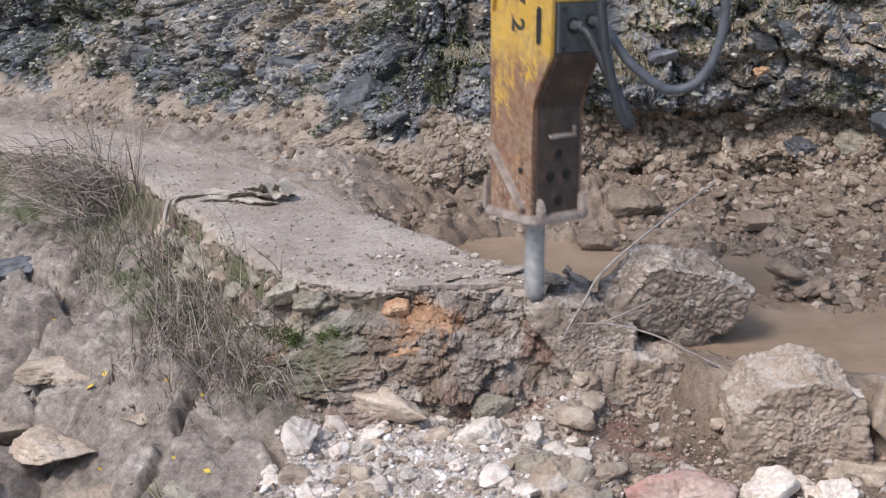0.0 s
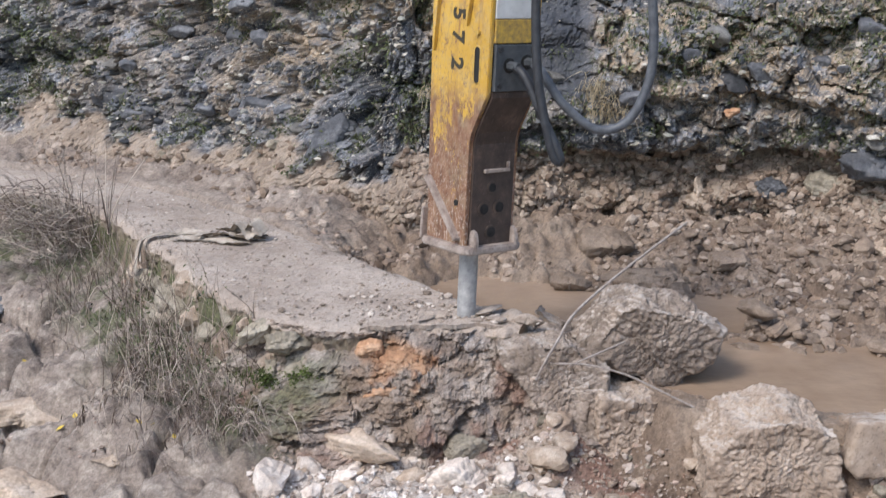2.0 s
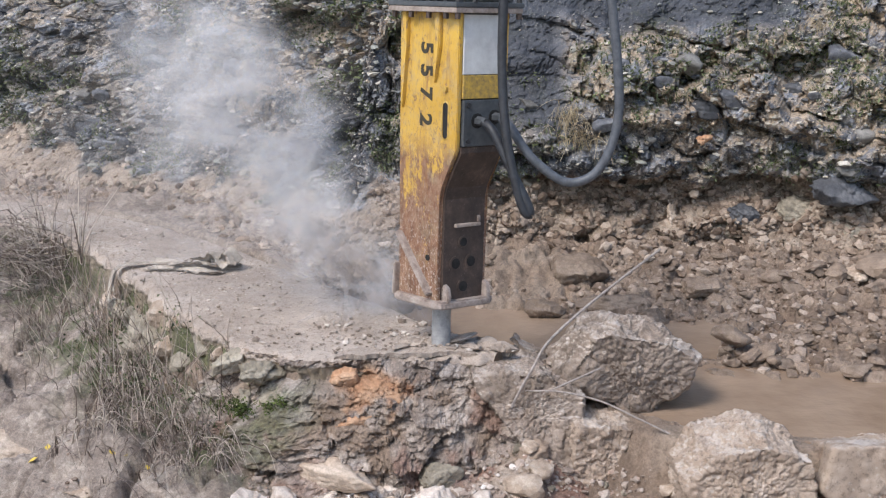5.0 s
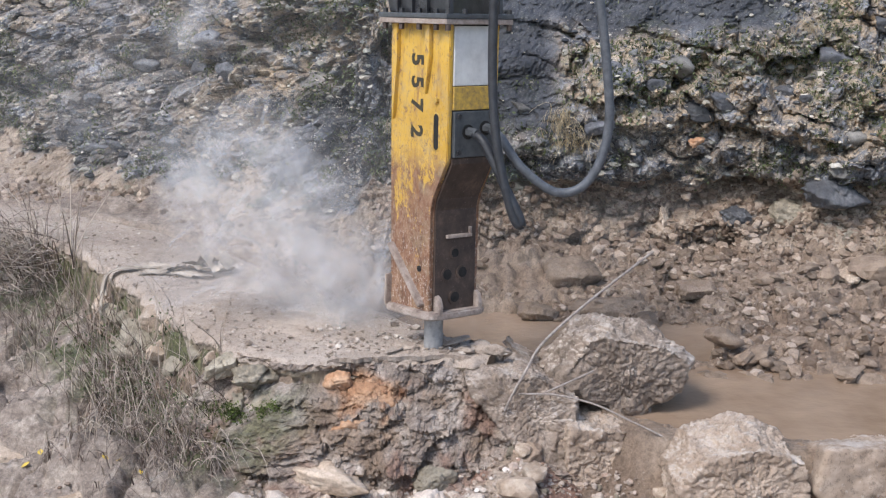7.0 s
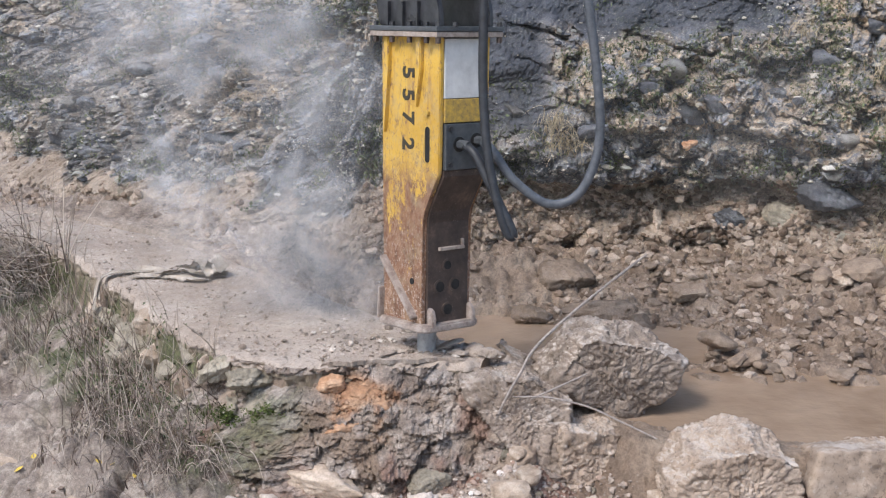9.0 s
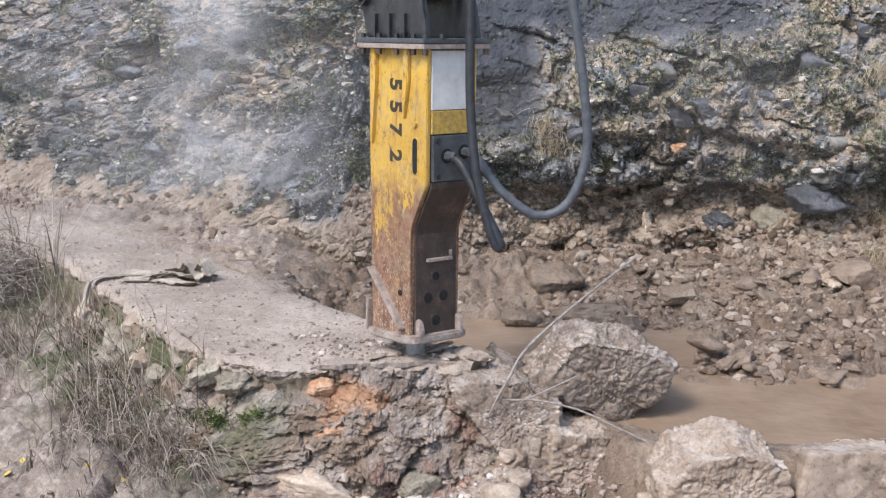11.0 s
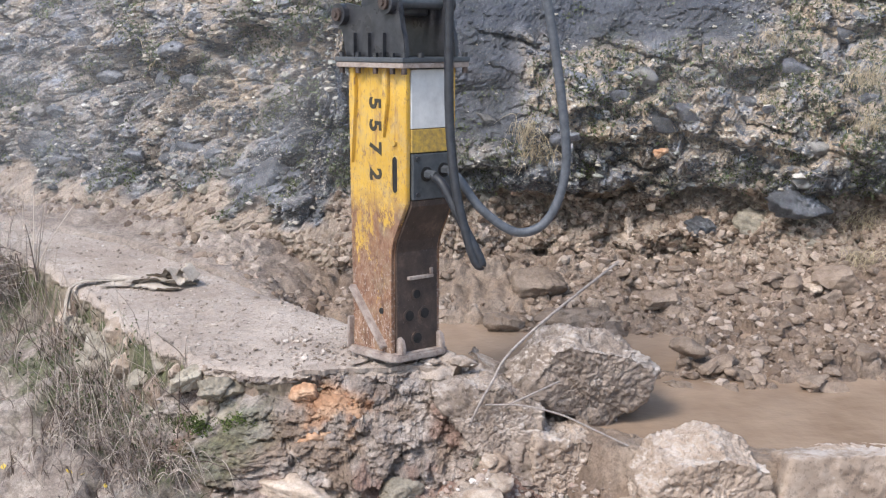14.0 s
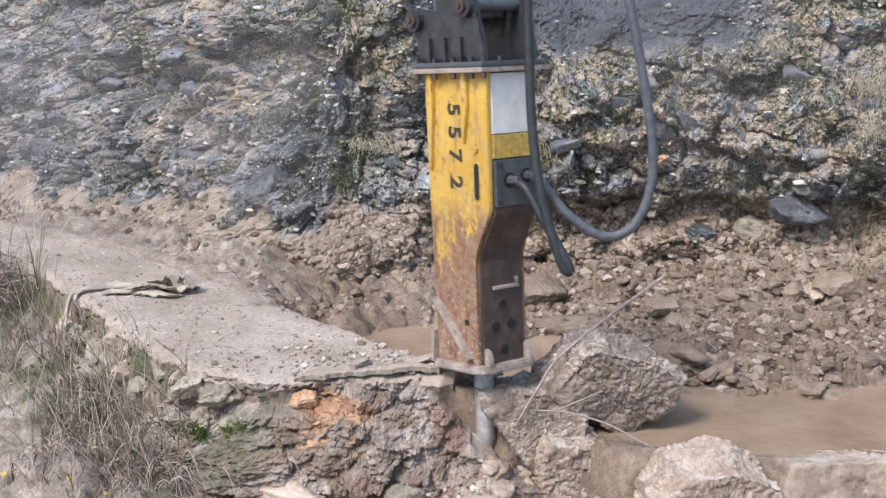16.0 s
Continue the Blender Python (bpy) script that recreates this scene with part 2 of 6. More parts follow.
def bank_look(n):
    """Dark weathered limestone with pale broken chips, lichen and moss, over tan clay."""
    rock = n.ramp(n.noise(3.4, 9, 0.76, None, 0.4), (0.32, (0.042, 0.046, 0.056)), (0.45, (0.105, 0.112, 0.13)), (0.55, (0.20, 0.208, 0.226)), (0.70, (0.36, 0.36, 0.365)))
    # broad noise zones: rock tone variation, plus shadow regions put into the colour
    rock = n.mix(1.0, rock, n.ramp(n.noise(1.5, 6, 0.66, (1, 1, 1.4)), (0.41, 0.42), (0.49, 0.85), (0.60, 1.35)), "MULTIPLY")
    tan = n.ramp(n.noise(6.0, 7, 0.75), (0.35, (0.20, 0.145, 0.095)), (0.52, (0.42, 0.325, 0.225)), (0.68, (0.60, 0.48, 0.36)))
    rock = n.mix(n.calc("MULTIPLY", n.attr("dry"), n.ramp(n.noise(4.2, 8, 0.78), (0.43, 0.0), (0.54, 1.0))), rock, tan)
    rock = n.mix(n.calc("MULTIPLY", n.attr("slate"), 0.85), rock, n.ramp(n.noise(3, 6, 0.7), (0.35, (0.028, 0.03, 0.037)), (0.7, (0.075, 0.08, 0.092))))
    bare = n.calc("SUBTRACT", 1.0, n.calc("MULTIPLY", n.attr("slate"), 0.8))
    dark = n.calc("MULTIPLY", n.ramp(n.noise(17, 8, 0.84), (0.52, 0.0), (0.58, 0.8)), n.ramp(n.noise(2.1, 4, 0.7), (0.4, 0.15), (0.6, 1.0)))
    rock = n.mix(dark, rock, (0.04, 0.042, 0.042))
    chips = n.ramp(n.voronoi(24), (0.12, 1.0), (0.26, 0.0))
    some = n.ramp(n.noise(3.5, 7, 0.8), (0.48, 0.0), (0.55, 1.0))
    rock = n.mix(n.calc("MULTIPLY", n.calc("MULTIPLY", chips, some), bare), rock, (0.60, 0.55, 0.47))
    crust = n.ramp(n.noise(21, 9, 0.86, None, 0.3), (0.575, 0.0), (0.62, 0.8))
    rock = n.mix(n.calc("MULTIPLY", crust, bare), rock, n.ramp(n.noise(4, 3), (0.35, (0.40, 0.39, 0.36)), (0.65, (0.58, 0.50, 0.40))))
    soil = n.ramp(n.noise(2.6, 8, 0.74), (0.3, (0.17, 0.125, 0.09)), (0.5, (0.31, 0.245, 0.185)), (0.7, (0.47, 0.395, 0.325)))
    col = n.mix(n.attr("soil"), rock, soil)
    green = n.ramp(n.noise(26, 6, 0.75), (0.3, (0.02, 0.027, 0.014)), (0.52, (0.072, 0.088, 0.036)), (0.7, (0.20, 0.22, 0.10)))
    col = n.mix(n.calc("MULTIPLY", n.attr("moss"), n.ramp(n.noise(8, 8, 0.8), (0.50, 0.0), (0.58, 0.8))), col, green)
    spots = n.calc("MULTIPLY", n.ramp(n.voronoi(48), (0.16, 1.0), (0.3, 0.0)), n.ramp(n.noise(9, 4, 0.8), (0.46, 0.0), (0.56, 1.0)))
    col = n.mix(n.calc("MULTIPLY", n.calc("MULTIPLY", spots, bare), n.calc("SUBTRACT", 1.0, n.attr("soil"))), col, (0.52, 0.49, 0.41))
    col = n.mix(0.8, col, n.ramp(n.noise(50, 6, 0.85), (0.32, 0.5), (0.68, 1.45)), "MULTIPLY")
    n.finish(col, n.ramp(n.noise(6, 3), (0.4, 0.55), (0.6, 0.95)), 0, 0.4)
    n.bump(n.mix(0.5, n.noise(45, 6, 0.8), n.noise(12, 6, 0.75)), 0.8, 0.03)


def slab_look(n):
    """Worn concrete path filmed over with drying mud."""
    col = n.ramp(n.noise(1.3, 6, 0.65), (0.3, (0.30, 0.238, 0.188)), (0.5, (0.43, 0.353, 0.288)), (0.7, (0.53, 0.448, 0.375)))
    col = n.mix(n.calc("MULTIPLY", n.ramp(n.voronoi(38), (0.10, 1.0), (0.22, 0.0)), n.ramp(n.noise(6, 4, 0.8), (0.5, 0.0), (0.65, 0.8))), col, (0.60, 0.55, 0.48))
    col = n.mix(n.ramp(n.noise(22, 7, 0.84), (0.54, 0.0), (0.60, 0.8)), col, (0.19, 0.145, 0.11))
    col = n.mix(0.6, col, n.ramp(n.noise(85, 4, 0.75), (0.3, 0.55), (0.7, 1.35)), "MULTIPLY")
    side = n.attr("side")
    col = n.mix(side, col, n.ramp(n.noise(7, 6, 0.7, (1, 1, 0.4)), (0.3, (0.12, 0.10, 0.07)), (0.5, (0.26, 0.21, 0.15)), (0.7, (0.42, 0.35, 0.27))))
    n.finish(col, n.ramp(n.noise(2.4, 4), (0.4, 0.55), (0.6, 0.95)), 0, 0.35)
    n.bump(n.mix(0.5, n.noise(90, 4, 0.75), n.noise(25, 5, 0.75)), 0.9, 0.02)


def water_look(n):
    """Shallow, thick brown puddle."""
    col = n.ramp(n.noise(0.9, 4, 0.6), (0.35, (0.25, 0.172, 0.115)), (0.65, (0.36, 0.262, 0.184)))
    n.finish(col, 0.03, 0, 1.0)
    n.bump(n.noise(6, 3, 0.6), 0.3, 0.03)


ground_stuff = material("ground", ground_look)
bank_stuff = material("bank", bank_look)
slab_stuff = material("muddy_concrete", slab_look)
water_stuff = material("muddy_water", water_look)
mud_stone = earth("mud_stone", (0.14, 0.10, 0.07), (0.235, 0.175, 0.128), (0.34, 0.265, 0.20), 0.4)
lime_stone = earth("lime_stone", (0.44, 0.345, 0.275), (0.65, 0.56, 0.48), (0.80, 0.74, 0.665), 0.0, 40, 0.2)
tan_stone = earth("tan_stone", (0.26, 0.19, 0.135), (0.42, 0.33, 0.25), (0.58, 0.49, 0.40), 0.0, 40, 0.2)
grey_stone = earth("grey_stone", (0.17, 0.145, 0.105), (0.30, 0.262, 0.20), (0.44, 0.39, 0.31), 0.0, 50, 0.2)
rust_stone = earth("rust_stone", (0.25, 0.12, 0.07), (0.43, 0.25, 0.145), (0.54, 0.39, 0.27), 0.0, 30, 0.15)
red_stone = earth("red_dusted_stone", (0.40, 0.17, 0.15), (0.47, 0.33, 0.27), (0.56, 0.46, 0.39), 0.0, 30, 0.1)


def concrete_look(dark, mid, pale):
    """Broken lean concrete: a tan matrix with stones and pits, mud on it."""
    def build(n):
        col = n.ramp(n.noise(2.6, 7, 0.7), (0.3, dark), (0.5, mid), (0.7, pale))
        stones = n.ramp(n.voronoi(17), (0.16, 1.0), (0.24, 0.0))
        col = n.mix(n.calc("MULTIPLY", stones, n.ramp(n.noise(6, 4, 0.8), (0.5, 0.0), (0.6, 0.8))), col, (0.50, 0.44, 0.37))
        pits = n.ramp(n.noise(24, 7, 0.82), (0.38, 0.58), (0.50, 1.12))
        col = n.mix(0.85, col, pits, "MULTIPLY")
        dusted = n.calc("MULTIPLY", n.ramp(n.upward(), (0.45, 0.0), (0.85, 1.0)), n.ramp(n.noise(5, 6, 0.75), (0.45, 0.0), (0.62, 0.75)))
        col = n.mix(dusted, col, (0.60, 0.53, 0.46))
        n.finish(col, 0.93, 0, 0.25)
        n.bump(n.mix(0.45, n.noise(20, 8, 0.82), n.noise(60, 5, 0.8)), 0.7, 0.03)
    return build


rubble_concrete = material("rubble_concrete", concrete_look((0.26, 0.192, 0.14), (0.385, 0.30, 0.23), (0.53, 0.43, 0.345)))
# mud-brown copy of rubble_concrete, darkened to carry the boulder's shaded front
shaded_mud_lump = material("shaded_muddy_concrete", concrete_look((0.17, 0.132, 0.10), (0.265, 0.21, 0.167), (0.39, 0.32, 0.26)))

# ---- plan of the place ----
# near edge of the path from far left to its broken end, then on along the line of the fallen blocks
NEAR_EDGE = [(-9.0, 15.2), (-6.36, 14.01), (-5.31, 13.61), (-4.47, 13.34), (-3.92, 12.82), (-3.50, 12.3), (-2.99, 11.47), (-2.53, 10.72), (-2.05, 9.9), (-1.59, 9.36), (-1.24, 9.13),
             (-0.87, 9.17), (-0.56, 9.24), (0.06, 9.24), (0.14, 9.26)]
FAR_EDGE = [(-10.0, 16.2), (-6.81, 15.06), (-5.75, 14.81), (-4.66, 14.32), (-3.98, 13.95), (-3.05, 13.3), (-2.48, 12.7), (-2.04, 12.21), (-1.5, 11.51), (-1.07, 10.97), (-0.58, 10.39), (-0.14, 9.85), (0.10, 9.62), (0.22, 9.45)]
FRONT_LINE = NEAR_EDGE + [(0.45, 9.22), (0.8, 9.25), (1.05, 9.0), (1.35, 8.72), (2.2, 8.55), (4.0, 8.4), (9.0, 8.3), (40.0, 7.8)]
BANK_FOOT = [(-30.0, 26.0), (-9.6, 16.8), (-6.7, 15.6), (-5.6, 15.3), (-4.4, 14.75), (-2.75, 13.75), (-1.9, 13.05), (-1.15, 12.6), (-0.3, 12.75), (0.35, 12.95), (1.16, 12.95),
             (2.23, 12.95), (3.23, 12.7), (4.3, 12.5), (6.5, 12.2), (30.0, 10.0)]
# pools: centre, half sizes
POOLS = [(-0.1, 11.25, 0.62, 0.55), (0.55, 10.9, 0.65, 0.8), (1.0, 10.2, 0.5, 0.7), (1.75, 9.6, 0.8, 0.6), (2.6, 9.5, 0.9, 0.55), (3.4, 9.55, 0.8, 0.6), (1.7, 10.9, 0.42, 0.5), (1.55, 8.95, 0.3, 0.5), (4.4, 9.4, 0.8, 0.5), (2.0, 9.35, 0.8, 0.4), (3.0, 9.3, 0.9, 0.4), (1.35, 9.1, 0.4, 0.6), (2.2, 8.95, 0.9, 0.4), (3.3, 8.85, 1.0, 0.4)]
WATER_LEVEL = -0.40


def ground_height(x, y):
    """The height of the ground sheet, and the masks of what lies on it."""
    p = np.stack([x, y, np.zeros_like(x)], 1)
    w = 0.10 * fbm(p, 1.6, 3, 0.5, 40)
    sn = line_distance(x, y, FRONT_LINE) + w * 0.7
    fe = -line_distance(x, y, FAR_EDGE)
    bank = line_distance(x, y, BANK_FOOT)
    left = smooth(-1.15, -1.75, x + 0.12 * (9 - y))
    # front: broken face, then lime gravel; left: wall foot, then bare rock slope
    face = -0.12 - 0.55 * smooth(-0.16, 0.10, sn) - 0.12 * smooth(0.1, 0.5, sn) - 0.10 * np.clip(sn - 0.45, 0, 9)
    face = face - 0.08 * smooth(0.3, 0.8, x) * smooth(0, 0.3, sn)
    slope = -0.10 - 0.38 * smooth(-0.10, 0.16, sn) - 0.30 * np.clip(sn - 0.05, 0, 3.2)
    big = chunky(p * [1, 1, 1], 1.1, 3)
    slope = slope + (0.07 * chunky(p * [1, 0.7, 1], 2.2, 73) + 0.03 * chunky(p, 7.5, 74) + 0.03 * fbm(p, 9, 4, 0.65, 75)) * smooth(0.2, 0.5, sn) + 0.26 * (big + 0.2) * smooth(0.3, 0.9, sn) + 0.07 * fbm(p, 1.3, 4, 0.5, 9) - 0.35 * smooth(0.35, 0.0, np.abs(fbm(p, 0.55, 2, 0.5, 77) + 0.05)) * smooth(0.6, 1.4, sn)
    face = face + 0.27 * np.exp(-((x - 0.42) / 0.36) ** 2 - ((y - 8.80) / 0.30) ** 2)
    front = face * (1 - left) + slope * left
    # back: mud basin with pools, lifting to the path on the left and to the bank
    pool = np.zeros_like(x)
    for cx, cy, ax, ay in POOLS:
        pool = np.maximum(pool, 1.25 - np.hypot((x - cx) / ax, (y - cy) / ay))
    pool = smooth(-0.1, 0.75, pool + 0.35 * fbm(p, 2.2, 4, 0.55, 21))
    lumps = fbm(p, 2.6, 4, 0.55, 33)
    pool = pool * (1 - smooth(0.4, 0.62, x) * smooth(1.3, 1.1, x) * smooth(-0.16, -0.02, sn))
    basin = -0.33 + 0.07 * lumps + 0.10 * chunky(p, 3.4, 8, 0.35) + 0.06 * chunky(p, 7.5, 28, 0.5) + 0.03 * chunky(p, 15, 38, 0.5) + 0.02 * fbm(p, 20, 3, 0.6, 29) - 0.25 * pool + 0.22 * smooth(1.2, 0.0, bank + 0.2 * lumps) + 0.10 * smooth(2.4, 4.2, x) * smooth(9.8, 11.5, y)
    bench = 0.015 + 0.12 * smooth(0.0, 0.9, fe) + (0.10 * lumps + 0.06 * chunky(p, 3.2, 18) + 0.03 * chunky(p, 8, 19)) * smooth(0.05, 0.4, fe)
    up = smooth(-0.75, -1.75, x + 0.15 * lumps + 0.28 * np.clip(fe - 0.35, 0, 1))
    back = basin * (1 - up) + bench * up
    on_path = smooth(0.03, -0.03, fe) * smooth(0.05, -0.02, sn)
    past_end = smooth(0.4, 0.62, x)
    cross = smooth(-0.10, 0.06, sn)
    cross = cross * (1 - past_end) + past_end * smooth(-0.12, 0.35, sn)
    z = back * (1 - cross) + front * cross
    z = z + past_end * 0.015 * np.exp(-((sn + 0.10) / 0.10) ** 2)
    lip = past_end * smooth(-0.30, -0.16, sn) * smooth(0.12, 0.05, sn)
    z = z + lip * (np.maximum(z, WATER_LEVEL + 0.015 + 0.03 * lumps + 0.02 * chunky(p, 9, 58)) - z)
    z = z * (1 - on_path * (1 - past_end)) - 0.10 * on_path * (1 - past_end)
    # the ground climbs to the stand of the camera, and the land lies high behind the bank
    near = smooth(7.35, 6.9, y)
    z = z * (1 - near) + near * (-0.95 + 0.36 * np.clip(7.35 - y, 0, 6.4)) + 0.0
    z = np.where(bank < -0.9, z + 4.2 * smooth(0.9, 4.0, -bank), z)
    rough = smooth(0.02, 0.15, sn)
    gravel = rough * (1 - left)
    z = z + (0.035 * chunky(p, 9, 5) + 0.02 * chunky(p, 22, 6)) * gravel + 0.012 * fbm(p, 14, 3, 0.6, 71)
    z = z + (0.09 * chunky(p + [0, 0, 3.3], 4.2, 15)) * smooth(0.0, 0.1, sn) * smooth(0.5, 0.2, sn) * (1 - left)
    lime = gravel * smooth(0.38, 0.62, sn + 0.25 * fbm(p, 2.5, 4, 0.6, 50)) * smooth(0.75, -0.1, x + 0.4 * fbm(p, 1.5, 3, 0.5, 51)) * 0.95 * smooth(3.4, 2.6, sn)
    red = gravel * smooth(0.2, 0.6, fbm(p, 2.2, 4, 0.6, 61) + 0.35 * smooth(0.2, 0.5, sn) * smooth(0.8, 0.3, np.abs(x - 0.35)) * smooth(1.2, 0.6, sn))
    rust = gravel * smooth(0.35, 0.1, sn) * smooth(0.34, 0.1, np.abs(x + 0.63)) * smooth(-0.2, 0.4, fbm(p, 4, 4, 0.6, 66))
    rock = np.maximum(rough * left, 0.75 * up * (1 - cross))
    moss = left * smooth(0.75, 0.3, np.abs(sn - 0.15) + 0.15 * fbm(p, 2, 3, 0.6, 82)) * smooth(-0.35, 0.25, fbm(p, 3, 4, 0.6, 81)) * 0.75
    wet = np.clip(pool * 1.2 - 0.2, 0, 0.8) * (1 - cross)
    return z, {"lime": lime, "red": red * (1 - lime), "rust": rust, "rock": rock, "moss": moss, "wet": wet}


def ground():
    xs = np.concatenate([-np.geomspace(400, 6.2, 26), np.arange(-5.9, 5.2, 0.024), np.geomspace(5.5, 400, 26)])
    ys = np.concatenate([-np.geomspace(400, 1.0, 18), np.arange(0, 7.2, 0.25), np.arange(7.25, 13.6, 0.024), np.arange(13.65, 17, 0.07), np.geomspace(17.5, 400, 22)])
    gx, gy = np.meshgrid(xs, ys, indexing="ij")
    x, y = gx.ravel(), gy.ravel()
    z, masks = ground_height(x, y)
    me = mesh_of("ground", np.stack([x, y, z], 1), grid_faces(len(xs), len(ys)), ground_stuff, False, masks)
    ob = new("ground", me)
    tagged(ob, "churned tan mud, lime rubble and bare rock slope", "ground", kind="structure")


def water():
    xs = np.arange(-1.6, 5.6, 0.06)
    ys = np.arange(8.4, 12.6, 0.06)
    gx, gy = np.meshgrid(xs, ys, indexing="ij")
    x, y = gx.ravel(), gy.ravel()
    p = np.stack([x, y, 0 * x], 1)
    keep = np.where(x > 0.45, line_distance(x, y, FRONT_LINE) < 0.0, line_distance(x, y, FAR_EDGE) < -0.06).reshape(gx.shape)
    z = WATER_LEVEL + 0.002 * fbm(p, 3, 3)
    f = grid_faces(len(xs), len(ys))
    f = f[keep.ravel()[f].all(1)]
    ob = new("water", mesh_of("water", np.stack([x, y, z], 1), f, water_stuff))
    tagged(ob, "shallow brown muddy water standing in the dug basin", "puddle", kind="structure")


def path_slab():
    """The concrete path: a thick strip with ragged edges, broken off at its end."""
    n = 420
    a = np.array(NEAR_EDGE)
    b = np.array(FAR_EDGE)

    def even(line, u):
        s = np.concatenate([[0], np.cumsum(np.hypot(*np.diff(line, axis=0).T))])
        s /= s[-1]
        return np.stack([np.interp(u, s, line[:, 0]), np.interp(u, s, line[:, 1])], 1)
    s = np.linspace(0, 1, n) ** 0.62
    e0, e1 = even(a, s), even(b, s)
    q0 = np.column_stack([e0, 0 * s])
    across = e1 - e0
    across /= np.linalg.norm(across, axis=1)[:, None]
    jag0 = 0.05 * fbm(q0, 4, 4, 0.6, 3) + 0.03 * chunky(q0, 9, 2)
    jag1 = 0.05 * fbm(q0, 3, 4, 0.6, 13)
    e0 = e0 + across * jag0[:, None]
    e1 = e1 + across * jag1[:, None]
    v = np.linspace(0, 1, 90)
    top = e0[:, None] * (1 - v)[None, :, None] + e1[:, None] * v[None, :, None]
    pts = np.concatenate([top, np.zeros((n, 90, 1))], 2)
    flat = pts.reshape(-1, 3)
    worn = np.repeat(np.minimum(v, 1 - v)[None], n, 0).ravel() * np.repeat(np.linalg.norm(e1 - e0, axis=1), 90)
    flat[:, 2] = 0.012 * fbm(flat, 1.5, 3) + 0.006 * fbm(flat, 12, 4, 0.65, 4) - 0.05 * np.exp(-worn / 0.03) - 0.02 * np.exp(-worn / 0.12)
    f1, f2, val, tilt = cells(flat, 16, 9)
    flat[:, 2] += 0.010 * (val > 0.86) * smooth(0.42, 0.1, f1)
    pts = flat.reshape(n, 90, 3)
    down = np.linspace(0, 1, 9)[1:]
    rim0 = np.stack([np.column_stack([pts[:, 0, :2] + across * (0.03 * d + 0.035 * chunky(np.column_stack([e0, 0 * s - d]), 8, 22)[:, None]), -0.05 - 0.17 * d + 0 * s]) for d in down], 1)[:, ::-1]
    rim1 = np.stack([np.column_stack([pts[:, -1, :2] + across * (0.04 * d + 0.02 * chunky(np.column_stack([e1, 0 * s - d]), 7, 5)[:, None]), -0.05 - 0.4 * d + 0 * s]) for d in down], 1)
    full = np.concatenate([rim0, pts, rim1], 1)
    m = full.shape[1]
    side = np.zeros((n, m))
    side[:, :8] = 1
    side[:, -8:] = 0.4
    verts = full.reshape(-1, 3)
    faces = grid_faces(n, m).tolist()
    end = [(n - 1) * m + i for i in range(m)]
    faces.append(end)
    ob = new("path", mesh_of("path", verts, faces, slab_stuff, False, {"side": side.ravel()}))
    tagged(ob, "mud-filmed concrete path, its end broken away", "concrete path", kind="structure")
    return ob


